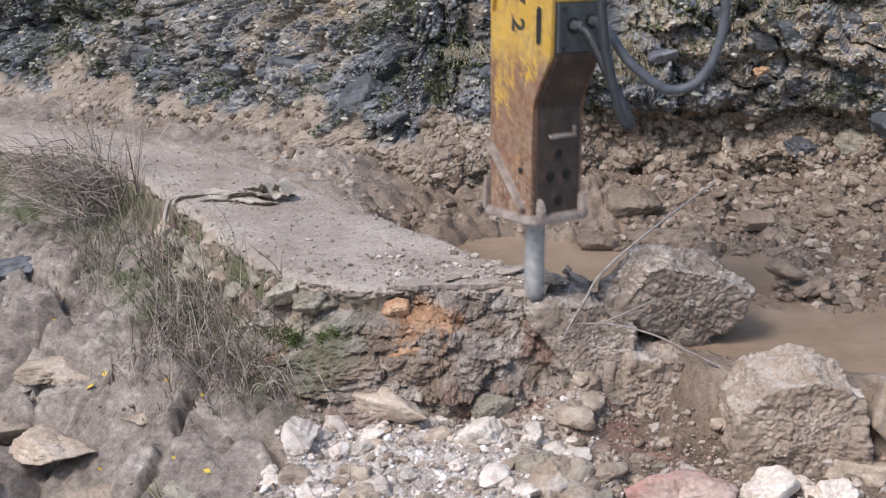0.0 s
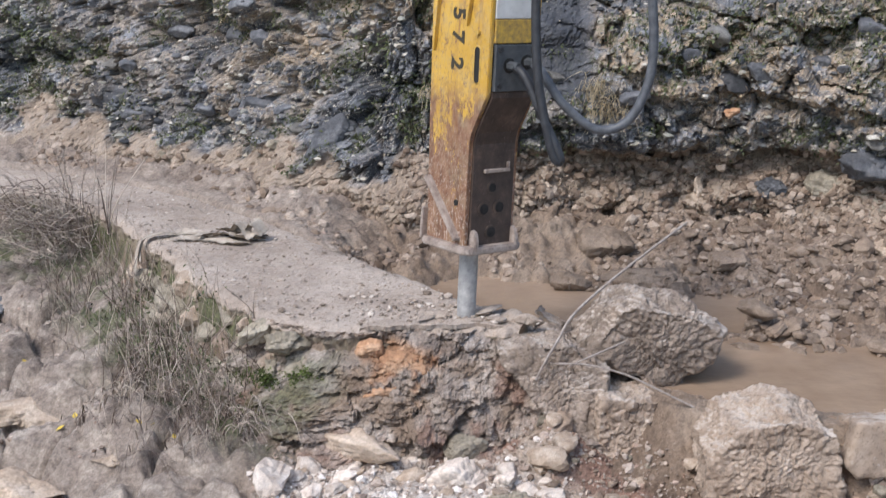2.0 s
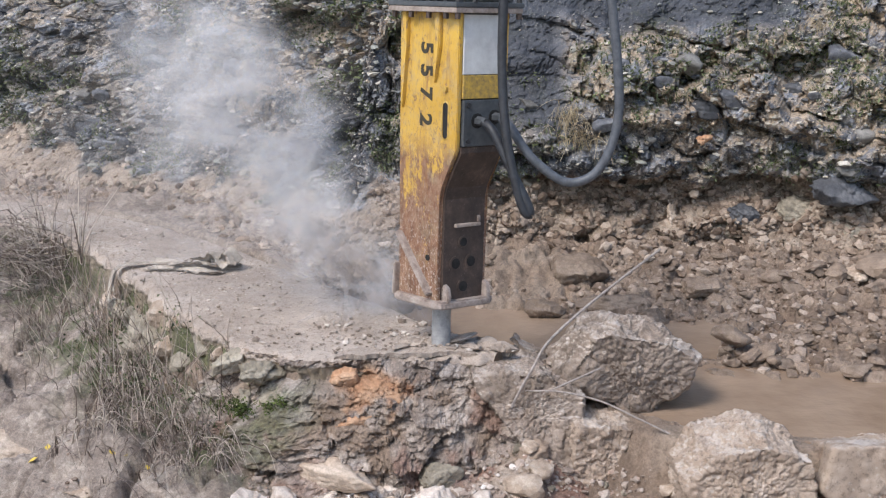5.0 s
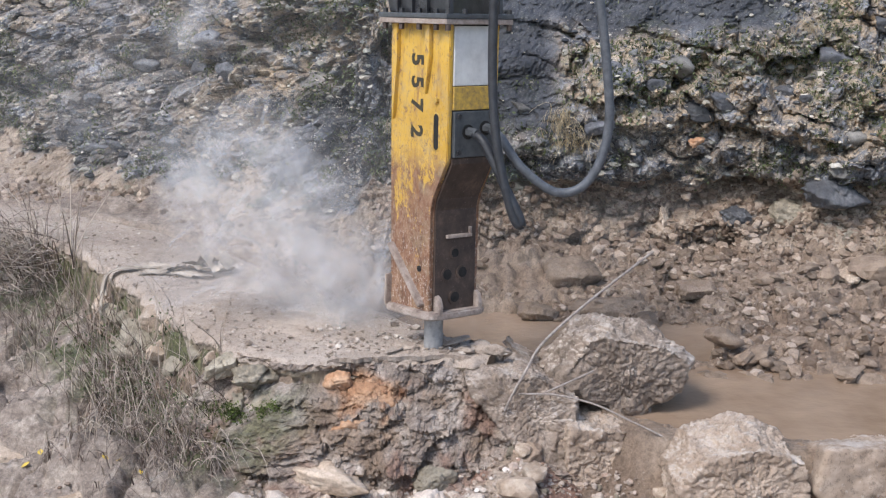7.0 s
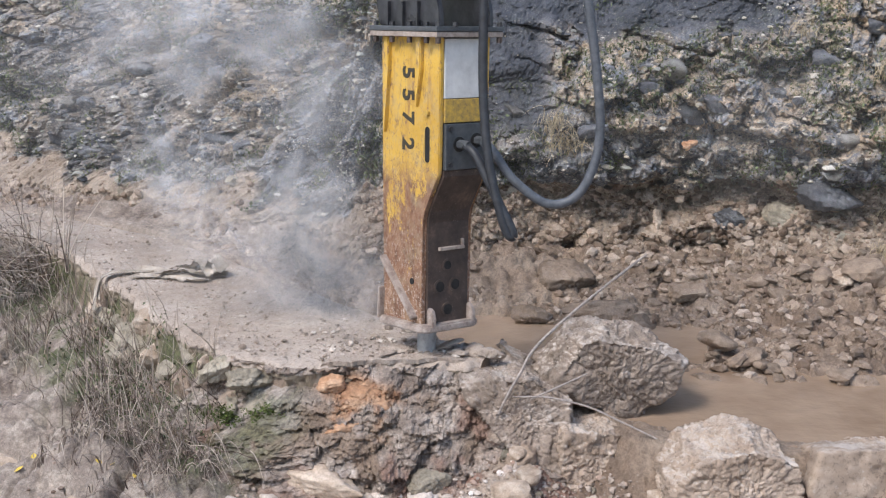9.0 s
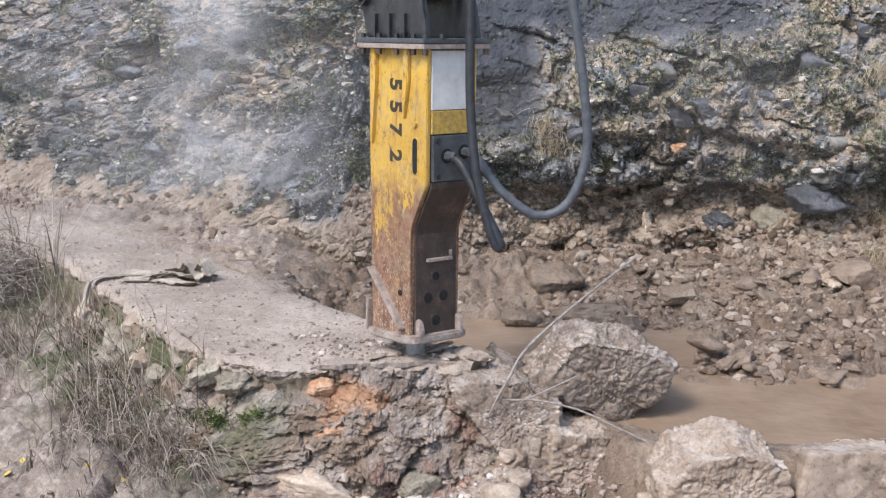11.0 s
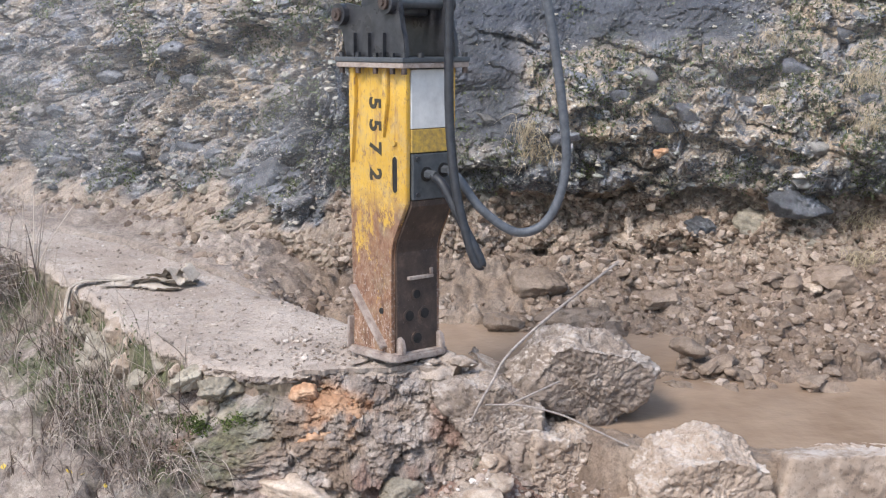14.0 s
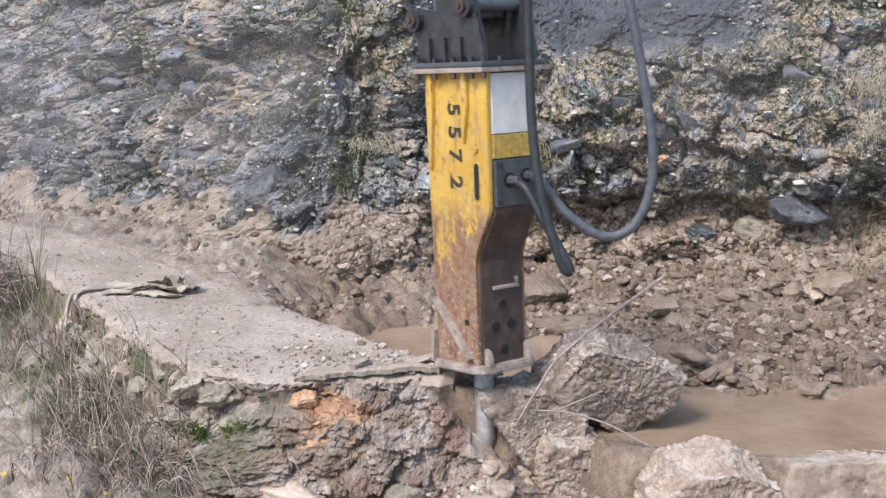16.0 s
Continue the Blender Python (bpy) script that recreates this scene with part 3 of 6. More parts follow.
def bank():
    """The cut bank behind: ledged dark rock, undercut clay below it."""
    line = np.array(BANK_FOOT[1:-1])
    s = np.concatenate([[0], np.cumsum(np.hypot(*np.diff(line, axis=0).T))])
    u = np.arange(0, s[-1], 0.02)
    foot = np.stack([np.interp(u, s, line[:, 0]), np.interp(u, s, line[:, 1])], 1)
    k = np.ones(61) / 61
    pad = np.pad(foot, ((30, 30), (0, 0)), mode="edge")
    foot = np.stack([np.convolve(pad[:, i], k, "valid") for i in (0, 1)], 1)
    along = np.gradient(foot, axis=0)
    along /= np.linalg.norm(along, axis=1)[:, None]
    back = np.stack([-along[:, 1], along[:, 0]], 1)
    h = np.concatenate([np.arange(-0.3, 2.9, 0.02), np.arange(2.95, 5.0, 0.12)])
    U, H = np.meshgrid(np.arange(len(u)), h, indexing="ij")
    x0 = foot[U.ravel().astype(int), 0]
    y0 = foot[U.ravel().astype(int), 1]
    nb = back[U.ravel().astype(int)]
    hh = H.ravel()
    q = np.column_stack([x0, y0, hh])
    right = smooth(-0.9, 0.2, x0)
    wob = 0.34 * fbm(q * [1, 1, 1.4], 0.8, 3, 0.5, 5)
    brow = 0.62 + 0.10 * fbm(q * [1, 1, 0], 1.3, 3, 0.5, 6)
    r_left = 0.10 + 0.42 * np.clip(hh, -0.3, 9) + 0.16 * smooth(0.25, 0.5, hh) + 0.6 * np.clip(hh - 2.2, 0, 9)
    r_right = 0.62 * np.clip(hh, -0.3, 0.55) + 0.05 - 0.26 * smooth(-0.06, 0.08, hh - brow) + 0.22 * np.clip(hh - brow, 0, 9) + 0.75 * np.clip(hh - 1.75 + 0.25 * np.clip(x0 - 2.5, 0, 2), 0, 9)
    r = r_left * (1 - right) + r_right * right
    soil = smooth(0.06, -0.06, hh - brow - 0.10 * fbm(q, 2.5, 4, 0.6, 12) + 0.0) * right + (1 - right) * smooth(0.08, -0.05, hh - 0.46 - 0.34 * fbm(q, 1.6, 4, 0.6, 14))
    rough = 1 - (0.75 - 0.35 * right) * soil
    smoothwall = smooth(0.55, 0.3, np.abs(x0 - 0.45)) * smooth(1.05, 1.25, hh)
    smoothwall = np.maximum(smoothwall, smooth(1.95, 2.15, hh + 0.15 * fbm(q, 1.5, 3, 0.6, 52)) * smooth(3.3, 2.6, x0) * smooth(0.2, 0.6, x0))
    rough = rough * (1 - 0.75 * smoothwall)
    q2 = q * [1, 1, 1.5] + 0.15 * np.stack([fbm(q, 2, 2, 0.5, 90), fbm(q, 2, 2, 0.5, 91), fbm(q, 2, 2, 0.5, 92)], 1)
    d = wob - rough * (0.30 * chunky(q2, 1.4, 4, 0.35) + 0.13 * chunky(q2 + 7.7, 3.4, 14, 0.4) + 0.055 * chunky(q, 8.5, 24, 0.4) + 0.035 * chunky(q, 18, 26) + 0.05 * fbm(q, 3.0, 4, 0.6, 27)) - soil * (0.3 + 0.7 * right) * (0.05 * chunky(q, 3.3, 94, 0.5) + 0.04 * chunky(q, 7, 95, 0.5)) + 0.025 * fbm(q, 22, 3, 0.65, 30)
    d += 0.25 * smoothwall
    r = r + d
    lift = 0.04 * rough * fbm(q, 5, 3, 0.6, 55)
    pts = np.column_stack([x0 + nb[:, 0] * r, y0 + nb[:, 1] * r, hh - 0.15 + lift])
    moss = (1 - soil) * (1 - 0.8 * smoothwall) * smooth(-0.15, 0.35, fbm(q, 1.4, 4, 0.6, 44)) * 0.9
    dry = np.clip(0.32 + 0.7 * fbm(q, 0.9, 3, 0.5, 46) + 0.95 * smooth(1.1, 1.9, hh + 0.25 * np.clip(x0 - 1, 0, 3)) * smooth(-0.2, 1.2, x0) + 0.35 * smooth(1.2, 2.0, hh), 0, 1) * (1 - smoothwall)
    global BANK_POINTS
    BANK_POINTS = (pts, nb, soil, moss, dry, hh)
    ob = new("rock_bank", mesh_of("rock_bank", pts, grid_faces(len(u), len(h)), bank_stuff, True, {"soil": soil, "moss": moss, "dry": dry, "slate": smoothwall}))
    tagged(ob, "dark lichened limestone bank over undercut tan clay", "rock bank", kind="structure")


# ---- stones ----
def stone_mesh(name, size, seed, mat, level=3, cuts=16, rough=0.05, pitted=0.0, boxy=0.0):
    """An angular stone: a ball cut by planes, roughened."""
    bm = bmesh.new()
    bmesh.ops.create_icosphere(bm, subdivisions=level, radius=1.0)
    v = np.array([w.co[:] for w in bm.verts])
    rs = np.random.RandomState(seed)
    planes = rs.normal(size=(cuts, 3))
    planes /= np.linalg.norm(planes, axis=1)[:, None]
    dist = rs.uniform(0.48, 0.92, cuts)
    if boxy:
        axes = np.vstack([np.eye(3), -np.eye(3)]) + rs.normal(size=(6, 3)) * 0.10
        planes = np.vstack([planes, axes / np.linalg.norm(axes, axis=1)[:, None]])
        dist = np.concatenate([np.maximum(dist, 0.86), np.full(6, boxy)])
    dots = v @ planes.T
    reach = np.where(dots > 0.05, dist[None] / np.maximum(dots, 0.05), 9).min(1)
    v = v * np.minimum(reach, 1.12)[:, None]
    lo, hi = v.min(0), v.max(0)
    v = ((v - lo) / (hi - lo) - 0.5) * np.array(size)
    nrm = v / (np.linalg.norm(v, axis=1)[:, None] + 1e-9)
    big = max(size)
    q = v + seed * 3.7
    d = rough * big * fbm(q, 2.2 / big, 4, 0.55, seed)
    if pitted:
        d = d + pitted * (0.7 * chunky(q, 9, seed) + 0.5 * chunky(q, 21, seed + 3) + 0.35 * fbm(q, 40, 3, 0.6, seed))
    v = v + nrm * d[:, None]
    for w, c in zip(bm.verts, v):
        w.co = c
    return from_bm(name, bm, mat, level > 3)


def cut_stone(name, place, outline, depth, seed, mat, label, turn=(0, 0, 0), group="", rough=0.03, pitted=0.03, level=7, leans=(-0.55, 0.12, 0.6), tip=0.0):
    """A broken block whose outline, seen from the front, is given in metres round its middle."""
    o = np.array(outline, float)
    rs = np.random.RandomState(seed)
    normals, dist = [], []
    for a, b in zip(o, np.roll(o, -1, axis=0)):
        e = b - a
        n = np.array([e[1], -e[0]]) / np.hypot(*e)
        if n @ a < 0:
            n = -n
        for lean in leans:
            m = np.array([n[0], lean + rs.uniform(-0.15, 0.15), n[1]])
            k = np.linalg.norm(m)
            normals.append(m / k)
            dist.append((n @ a + abs(lean) * depth * (0.36 if lean else 0)) / k * rs.uniform(0.97, 1.03))
    for sgn in (-1, 1):
        m = np.array([rs.uniform(-0.12, 0.12), sgn, rs.uniform(-0.12, 0.12) + tip * sgn])
        normals.append(m / np.linalg.norm(m))
        dist.append(depth / 2)
    bm = bmesh.new()
    bmesh.ops.create_icosphere(bm, subdivisions=level, radius=1.0)
    v = np.array([w.co[:] for w in bm.verts])
    dots = v @ np.array(normals).T
    reach = np.where(dots > 0.03, np.array(dist)[None] / np.maximum(dots, 0.03), 9)
    nrm = np.array(normals)[reach.argmin(1)] * 0.8 + v * 0.35
    v = v * reach.min(1)[:, None]
    q = v + seed * 3.7
    d = rough * fbm(q, 3.0, 4, 0.55, seed) * 1.4 + pitted * (0.6 * chunky(q, 4.0, seed + 1, 0.2) + 0.45 * chunky(q, 11, seed + 3, 0.4) + 0.32 * chunky(q, 25, seed + 5, 0.45) + 0.3 * fbm(q, 45, 3, 0.7, seed + 6))
    v = v + nrm * d[:, None]
    for w, c in zip(bm.verts, v):
        w.co = c
    ob = new(name, from_bm(name, bm, mat, True))
    ob.matrix_world = pose(*place, *turn)
    return tagged(ob, label, "rock", group)


def single_stone(name, place, size, seed, mat, label, turn=(0, 0, 0), level=4, cuts=16, rough=0.05, pitted=0.0, group="", boxy=0.0):
    ob = new(name, stone_mesh(name, size, seed, mat, level, cuts, rough, pitted, boxy))
    ob.matrix_world = pose(*place, *turn)
    return tagged(ob, label, "rock", group)


def cut_face():
    """The raw broken face under the path's end: ragged layers of old fill."""
    line = np.array([(-1.75, 9.62), (-1.45, 9.30), (-1.2, 9.16), (-0.87, 9.19), (-0.56, 9.25), (0.06, 9.27), (0.35, 9.28), (0.6, 9.42), (0.7, 9.7)])
    s = np.concatenate([[0], np.cumsum(np.hypot(*np.diff(line, axis=0).T))])
    u = np.arange(0, s[-1], 0.011)
    foot = np.stack([np.interp(u, s, line[:, 0]), np.interp(u, s, line[:, 1])], 1)
    along = np.gradient(foot, axis=0)
    along /= np.linalg.norm(along, axis=1)[:, None]
    back = np.stack([-along[:, 1], along[:, 0]], 1)
    k = np.ones(31) / 31
    back = np.stack([np.convolve(np.pad(back[:, i], 15, mode="edge"), k, "valid") for i in (0, 1)], 1)
    h = np.arange(-1.0, -0.02, 0.011)
    U, H = np.meshgrid(np.arange(len(u)), h, indexing="ij")
    U, hh = U.ravel(), H.ravel()
    q = np.column_stack([foot[U], hh])
    q2 = q * [1, 1, 2.0] + 0.05 * np.stack([fbm(q, 4, 2, 0.5, 90), fbm(q, 4, 2, 0.5, 91), fbm(q, 4, 2, 0.5, 92)], 1)
    out = 0.62 * np.clip(-0.05 - hh, 0, 1) + 0.05 + 0.10 * fbm(q, 1.8, 3, 0.5, 4)
    out = out + 0.07 * chunky(q2, 2.2, 41, 0.15) + 0.04 * chunky(q2, 5.0, 42, 0.3) + 0.07 * fbm(q2, 4, 5, 0.62, 43) + 0.022 * chunky(q, 13, 44) + 0.012 * chunky(q, 30, 46) + 0.014 * fbm(q, 40, 3, 0.6, 45)
    lip = smooth(-0.55, -0.85, q[:, 0])
    out = out - 0.14 * lip * smooth(-0.04, -0.10, hh) * smooth(-0.22, -0.12, hh)
    out = out + (1 - lip) * 0.10 * smooth(-0.02, -0.16, hh)
    crack = smooth(-0.02, 0.08, q[:, 0] + 0.08 + 0.85 * np.minimum(hh + 0.02, 0) + 0.04 * fbm(q, 6, 3, 0.6, 48))
    out = out - 0.42 * crack
    pts = np.column_stack([foot[U] - back[U] * out[:, None], hh])
    rust = smooth(0.42, 0.2, np.abs(q[:, 0] + 0.68 + 0.15 * fbm(q, 3, 3, 0.6, 7))) * smooth(0.20, 0.1, np.abs(hh + 0.24 + 0.1 * fbm(q, 3, 3, 0.6, 8))) * smooth(-0.25, 0.25, fbm(q, 4, 4, 0.6, 66))
    red = 0.75 * smooth(0.25, 0.6, fbm(q, 2.4, 4, 0.6, 61) + 0.35 * smooth(-0.45, -0.75, hh) - 0.2 * smooth(-0.5, -0.2, hh))
    lime = smooth(0.0, 0.35, fbm(q, 3.1, 4, 0.6, 63) + 0.5 * smooth(-0.5, -0.75, hh) * smooth(-0.2, -0.8, q[:, 0])) * 0.4
    moss = smooth(-0.95, -1.25, q[:, 0]) * smooth(0.0, 0.4, fbm(q, 3, 4, 0.6, 81)) * 0.55
    rock = smooth(-0.5, 0.2, fbm(q, 3.5, 5, 0.65, 67))
    ob = new("cut_face", mesh_of("cut_face", pts, grid_faces(len(u), len(h)), ground_stuff, True, {"lime": lime, "red": red * (1 - lime), "rust": rust, "rock": rock, "moss": moss, "wet": 0 * hh}))
    tagged(ob, "raw broken face of layered fill under the path", "broken face", kind="structure")


# ---- scatter: what nobody could count ----
def lump_shapes(count, seed):
    """Small angular lumps of twelve corners."""
    bm = bmesh.new()
    bmesh.ops.create_icosphere(bm, subdivisions=1, radius=1.0)
    v = np.array([w.co[:] for w in bm.verts])
    f = np.array([[w.index for w in t.verts] for t in bm.faces])
    bm.free()
    rs = np.random.RandomState(seed)
    return [v * rs.uniform(0.55, 1.15, (len(v), 1)) * rs.uniform(0.6, 1.0, (1, 3)) for _ in range(count)], f


def turns(n, rs):
    """Random rotation matrices."""
    q = rs.normal(size=(n, 4))
    q /= np.linalg.norm(q, axis=1)[:, None]
    w, x, y, z = q.T
    return np.stack([1 - 2 * (y * y + z * z), 2 * (x * y - z * w), 2 * (x * z + y * w), 2 * (x * y + z * w), 1 - 2 * (x * x + z * z), 2 * (y * z - x * w),
                     2 * (x * z - y * w), 2 * (y * z + x * w), 1 - 2 * (x * x + y * y)], 1).reshape(n, 3, 3)


def scatter(name, places, sizes, mat, seed, label, category, squash=0.75):
    rs = np.random.RandomState(seed)
    shapes, f = lump_shapes(12, seed)
    n = len(places)
    base = np.stack(shapes)[rs.randint(0, 12, n)]
    v = np.einsum("nij,nkj->nki", turns(n, rs), base) * sizes[:, None, None]
    v[:, :, 2] *= squash
    v = v + places[:, None]
    faces = (f[None] + (np.arange(n) * len(shapes[0]))[:, None, None]).reshape(-1, 3)
    ob = new(name, mesh_of(name, v.reshape(-1, 3), faces, mat, True))
    return tagged(ob, label, category, kind="stuff")


def chip_look(*stops):
    def build(n):
        col = n.ramp(n.island(), *stops)
        col = n.mix(0.7, col, n.ramp(n.noise(60, 4, 0.75), (0.3, 0.55), (0.7, 1.3)), "MULTIPLY")
        n.finish(col, 0.9, 0, 0.3)
        n.bump(n.noise(90, 4, 0.7), 0.5, 0.01)
    return build


bank_chip = material("bank_chip", chip_look((0.0, (0.045, 0.047, 0.052)), (0.36, (0.15, 0.152, 0.155)), (0.62, (0.29, 0.285, 0.245)), (0.84, (0.42, 0.365, 0.29)), (1.0, (0.60, 0.56, 0.49))))
clay_chip = material("clay_chip", chip_look((0.0, (0.14, 0.098, 0.07)), (0.6, (0.28, 0.21, 0.156)), (1.0, (0.44, 0.357, 0.285))))
lime_chip = material("lime_chip", chip_look((0.0, (0.26, 0.19, 0.145)), (0.4, (0.47, 0.39, 0.33)), (0.75, (0.66, 0.59, 0.53)), (1.0, (0.84, 0.79, 0.74))))
path_chip = material("path_chip", chip_look((0.0, (0.17, 0.13, 0.10)), (0.5, (0.36, 0.295, 0.24)), (1.0, (0.60, 0.53, 0.46))))
face_chip = material("face_chip", chip_look((0.0, (0.16, 0.11, 0.08)), (0.45, (0.32, 0.26, 0.21)), (0.8, (0.46, 0.39, 0.33)), (1.0, (0.40, 0.27, 0.205))))


def scattered_stones():
    rs = np.random.RandomState(3)
    pts, nb, soil, moss, dry, hh = BANK_POINTS
    seen = np.where((pts[:, 0] > -6.4) & (pts[:, 0] < 5.3) & (hh < 2.9))[0]
    rocky = seen[soil[seen] < 0.5]
    bare = ((np.abs(pts[rocky, 0] - 0.45) < 0.45) & (hh[rocky] > 1.15)) | ((hh[rocky] > 2.05) & (pts[rocky, 0] > 0.4) & (pts[rocky, 0] < 2.8))
    rocky = rocky[~bare | (rs.rand(len(rocky)) < 0.08)]
    clay = seen[soil[seen] >= 0.5]
    pick = rocky[rs.randint(0, len(rocky), 15000)]
    sizes = 0.007 + 0.014 * rs.gamma(1.0, 1.0, len(pick))
    scatter("bank_rubble", pts[pick], np.minimum(sizes, 0.085), bank_chip, 31, "loose dark and pale chips lodged in the rock bank", "stone chips", 0.55)
    clay = clay[(pts[clay, 0] > -0.9) | (rs.rand(len(clay)) < 0.12)]
    pick = clay[rs.randint(0, len(clay), 6500)]
    sizes = 0.009 + 0.018 * rs.gamma(1.4, 1.0, len(pick))
    scatter("clay_crumbs", pts[pick], np.minimum(sizes, 0.08), clay_chip, 32, "crumbled tan clay and small stones at the bank's foot", "clay crumbs", 0.8)
    # mud basin
    x, y = rs.uniform(-5.2, 5.0, 60000), rs.uniform(8.9, 15.3, 60000)
    keep = (line_distance(x, y, FAR_EDGE) < -0.1) & (line_distance(x, y, FRONT_LINE) < 0.3) & (line_distance(x, y, BANK_FOOT) > -0.2)
    x, y = x[keep], y[keep]
    z, masks = ground_height(x, y)
    dense = fbm(np.column_stack([x, y, 0 * x]), 1.4, 3, 0.6, 5) + 0.6 * smooth(0.2, 1.5, x) * smooth(9.5, 10.6, y) - 0.12
    keep = ((z > WATER_LEVEL - 0.035) & (dense > rs.uniform(-0.2, 0.6, len(x))))
    p = np.column_stack([x, y, z - 0.006])[keep]
    sizes = 0.007 + 0.021 * rs.gamma(1.1, 1.0, len(p))
    scatter("mud_clods", p, np.minimum(sizes, 0.10), clay_chip, 33, "wet mud clods and small stones over the dug basin", "mud clods", 0.75)
    # lime gravel and rubble before the broken face
    x, y = rs.uniform(-2.0, 3.4, 16000), rs.uniform(7.2, 9.15, 16000)
    z, masks = ground_height(x, y)
    sn = line_distance(x, y, FRONT_LINE)
    lime = (masks["lime"] > rs.uniform(0.1, 0.9, len(x))) & (sn > 0.3)
    p = np.column_stack([x, y, z + 0.004])
    sizes = 0.005 + 0.009 * rs.gamma(1.0, 1.0, len(p))
    scatter("lime_gravel", p[lime], np.minimum(sizes, 0.06)[lime], lime_chip, 34, "crushed white limestone gravel before the broken path", "gravel", 0.8)
    rest = ~lime & (sn > 0.2) & (masks["rock"] < 0.5)
    scatter("face_rubble", p[rest], np.minimum(sizes, 0.07)[rest], face_chip, 35, "crumbled tan and reddish rubble at the broken face", "rubble", 0.8)
    # crumbs on the path
    x, y = rs.uniform(-4.5, 0.5, 17000), rs.uniform(9.2, 14.3, 17000)
    keep = (line_distance(x, y, FAR_EDGE) > 0.08) & (line_distance(x, y, NEAR_EDGE) < -0.05)
    x, y = x[keep], y[keep]
    near = np.exp(-np.hypot(x + 0.24, y - 9.5) / 0.5)
    keep = rs.rand(len(x)) < 0.30 + near
    p = np.column_stack([x, y, 0 * x + 0.004])[keep]
    sizes = 0.004 + 0.0055 * rs.gamma(1.2, 1.0, len(p)) * (1 + 1.8 * near[keep])
    scatter("path_crumbs", p, np.minimum(sizes, 0.05), path_chip, 36, "crumbs of mud and stone strewn on the path", "crumbs", 0.6)
    # flakes on the bare rock slope
    x, y = rs.uniform(-5.6, -1.3, 5000), rs.uniform(7.4, 12.6, 5000)
    z, masks = ground_height(x, y)
    keep = (masks["rock"] > 0.5) & (fbm(np.column_stack([x, y, 0 * x]), 1.7, 3, 0.6, 25) > rs.uniform(-0.1, 0.6, len(x)))
    p = np.column_stack([x, y, z])[keep]
    scatter("slope_grit", p, 0.006 + 0.010 * rs.gamma(1.2, 1.0, len(p)), face_chip, 37, "loose grit and flakes on the rock slope", "grit", 0.6)


# ---- the breaker ----
def rusty_paint(n):
    """Yellow paint worn to rust towards the tool, scraped and dusted."""
    height = n.tree.nodes.new("ShaderNodeSeparateXYZ")
    n.link(n.space, height.inputs[0])
    z = height.outputs["Z"]
    yellow = n.ramp(n.noise(3, 5, 0.6), (0.35, (0.44, 0.255, 0.035)), (0.65, (0.60, 0.37, 0.06)))
    rust = n.ramp(n.noise(16, 6, 0.75, (1, 1, 0.5)), (0.3, (0.075, 0.04, 0.026)), (0.5, (0.19, 0.095, 0.055)), (0.7, (0.34, 0.21, 0.135)))
    grade = n.calc("ADD", n.calc("MULTIPLY", z, 0.44), -0.03)
    wear = n.calc("ADD", grade, n.calc("MULTIPLY", n.calc("SUBTRACT", n.noise(5, 9, 0.86, (1, 1, 0.45), 0.3), 0.5), 2.6))
    painted = n.ramp(wear, (0.42, 0.0), (0.50, 1.0))
    col = n.mix(painted, rust, yellow)
    scratch = n.ramp(n.noise(26, 8, 0.88, (1, 1, 0.5), 0.5), (0.54, 0.0), (0.585, 0.95))
    col = n.mix(scratch, col, (0.20, 0.115, 0.065))
    runs = n.calc("MULTIPLY", n.ramp(n.noise(11, 6, 0.72, (1, 1, 0.10), 0.2), (0.53, 0.0), (0.62, 0.85)), n.ramp(n.noise(2.2, 5, 0.7), (0.42, 0.15), (0.6, 1.0)))
    col = n.mix(runs, col, (0.24, 0.115, 0.05))
    grime = n.ramp(n.noise(6, 8, 0.82), (0.50, 0.0), (0.66, 0.55))
    col = n.mix(grime, col, (0.30, 0.235, 0.15))
    flecks = n.calc("MULTIPLY", n.ramp(n.noise(55, 5, 0.8, (1, 1, 0.6)), (0.53, 0.0), (0.62, 1.0)), n.ramp(z, (0.0, 1.0), (0.9, 0.15)))
    col = n.mix(flecks, col, (0.50, 0.42, 0.36))
    n.finish(col, n.mix(painted, (0.75, 0.75, 0.75), (0.42, 0.42, 0.42)), 0, 0.4)
    n.bump(n.noise(40, 6, 0.8), 0.3, 0.006)


def brown_steel(n):
    col = n.ramp(n.noise(9, 6, 0.75), (0.3, (0.03, 0.02, 0.016)), (0.55, (0.062, 0.042, 0.033)), (0.75, (0.15, 0.10, 0.072)))
    n.finish(n.mix(n.ramp(n.noise(50, 5, 0.8), (0.62, 0.0), (0.72, 0.8)), col, (0.35, 0.28, 0.23)), 0.62, 0, 0.45)
    n.bump(n.noise(45, 6, 0.8), 0.3, 0.005)


def dusty_steel(n):
    col = n.ramp(n.noise(12, 6, 0.75), (0.3, (0.14, 0.10, 0.08)), (0.55, (0.33, 0.27, 0.23)), (0.75, (0.48, 0.42, 0.37)))
    n.finish(col, 0.7, 0, 0.4)
    n.bump(n.noise(50, 6, 0.8), 0.4, 0.006)


def plain(low, high, rough, metal=0.0, scale=20):
    def build(n):
        n.finish(n.ramp(n.noise(scale, 5, 0.7), (0.3, low), (0.7, high)), n.ramp(n.noise(scale * 0.6, 4), (0.35, rough * 0.8), (0.65, min(1, rough * 1.2))), metal, 0.4)
        n.bump(n.noise(scale * 2.5, 4, 0.7), 0.2, 0.003)
    return build


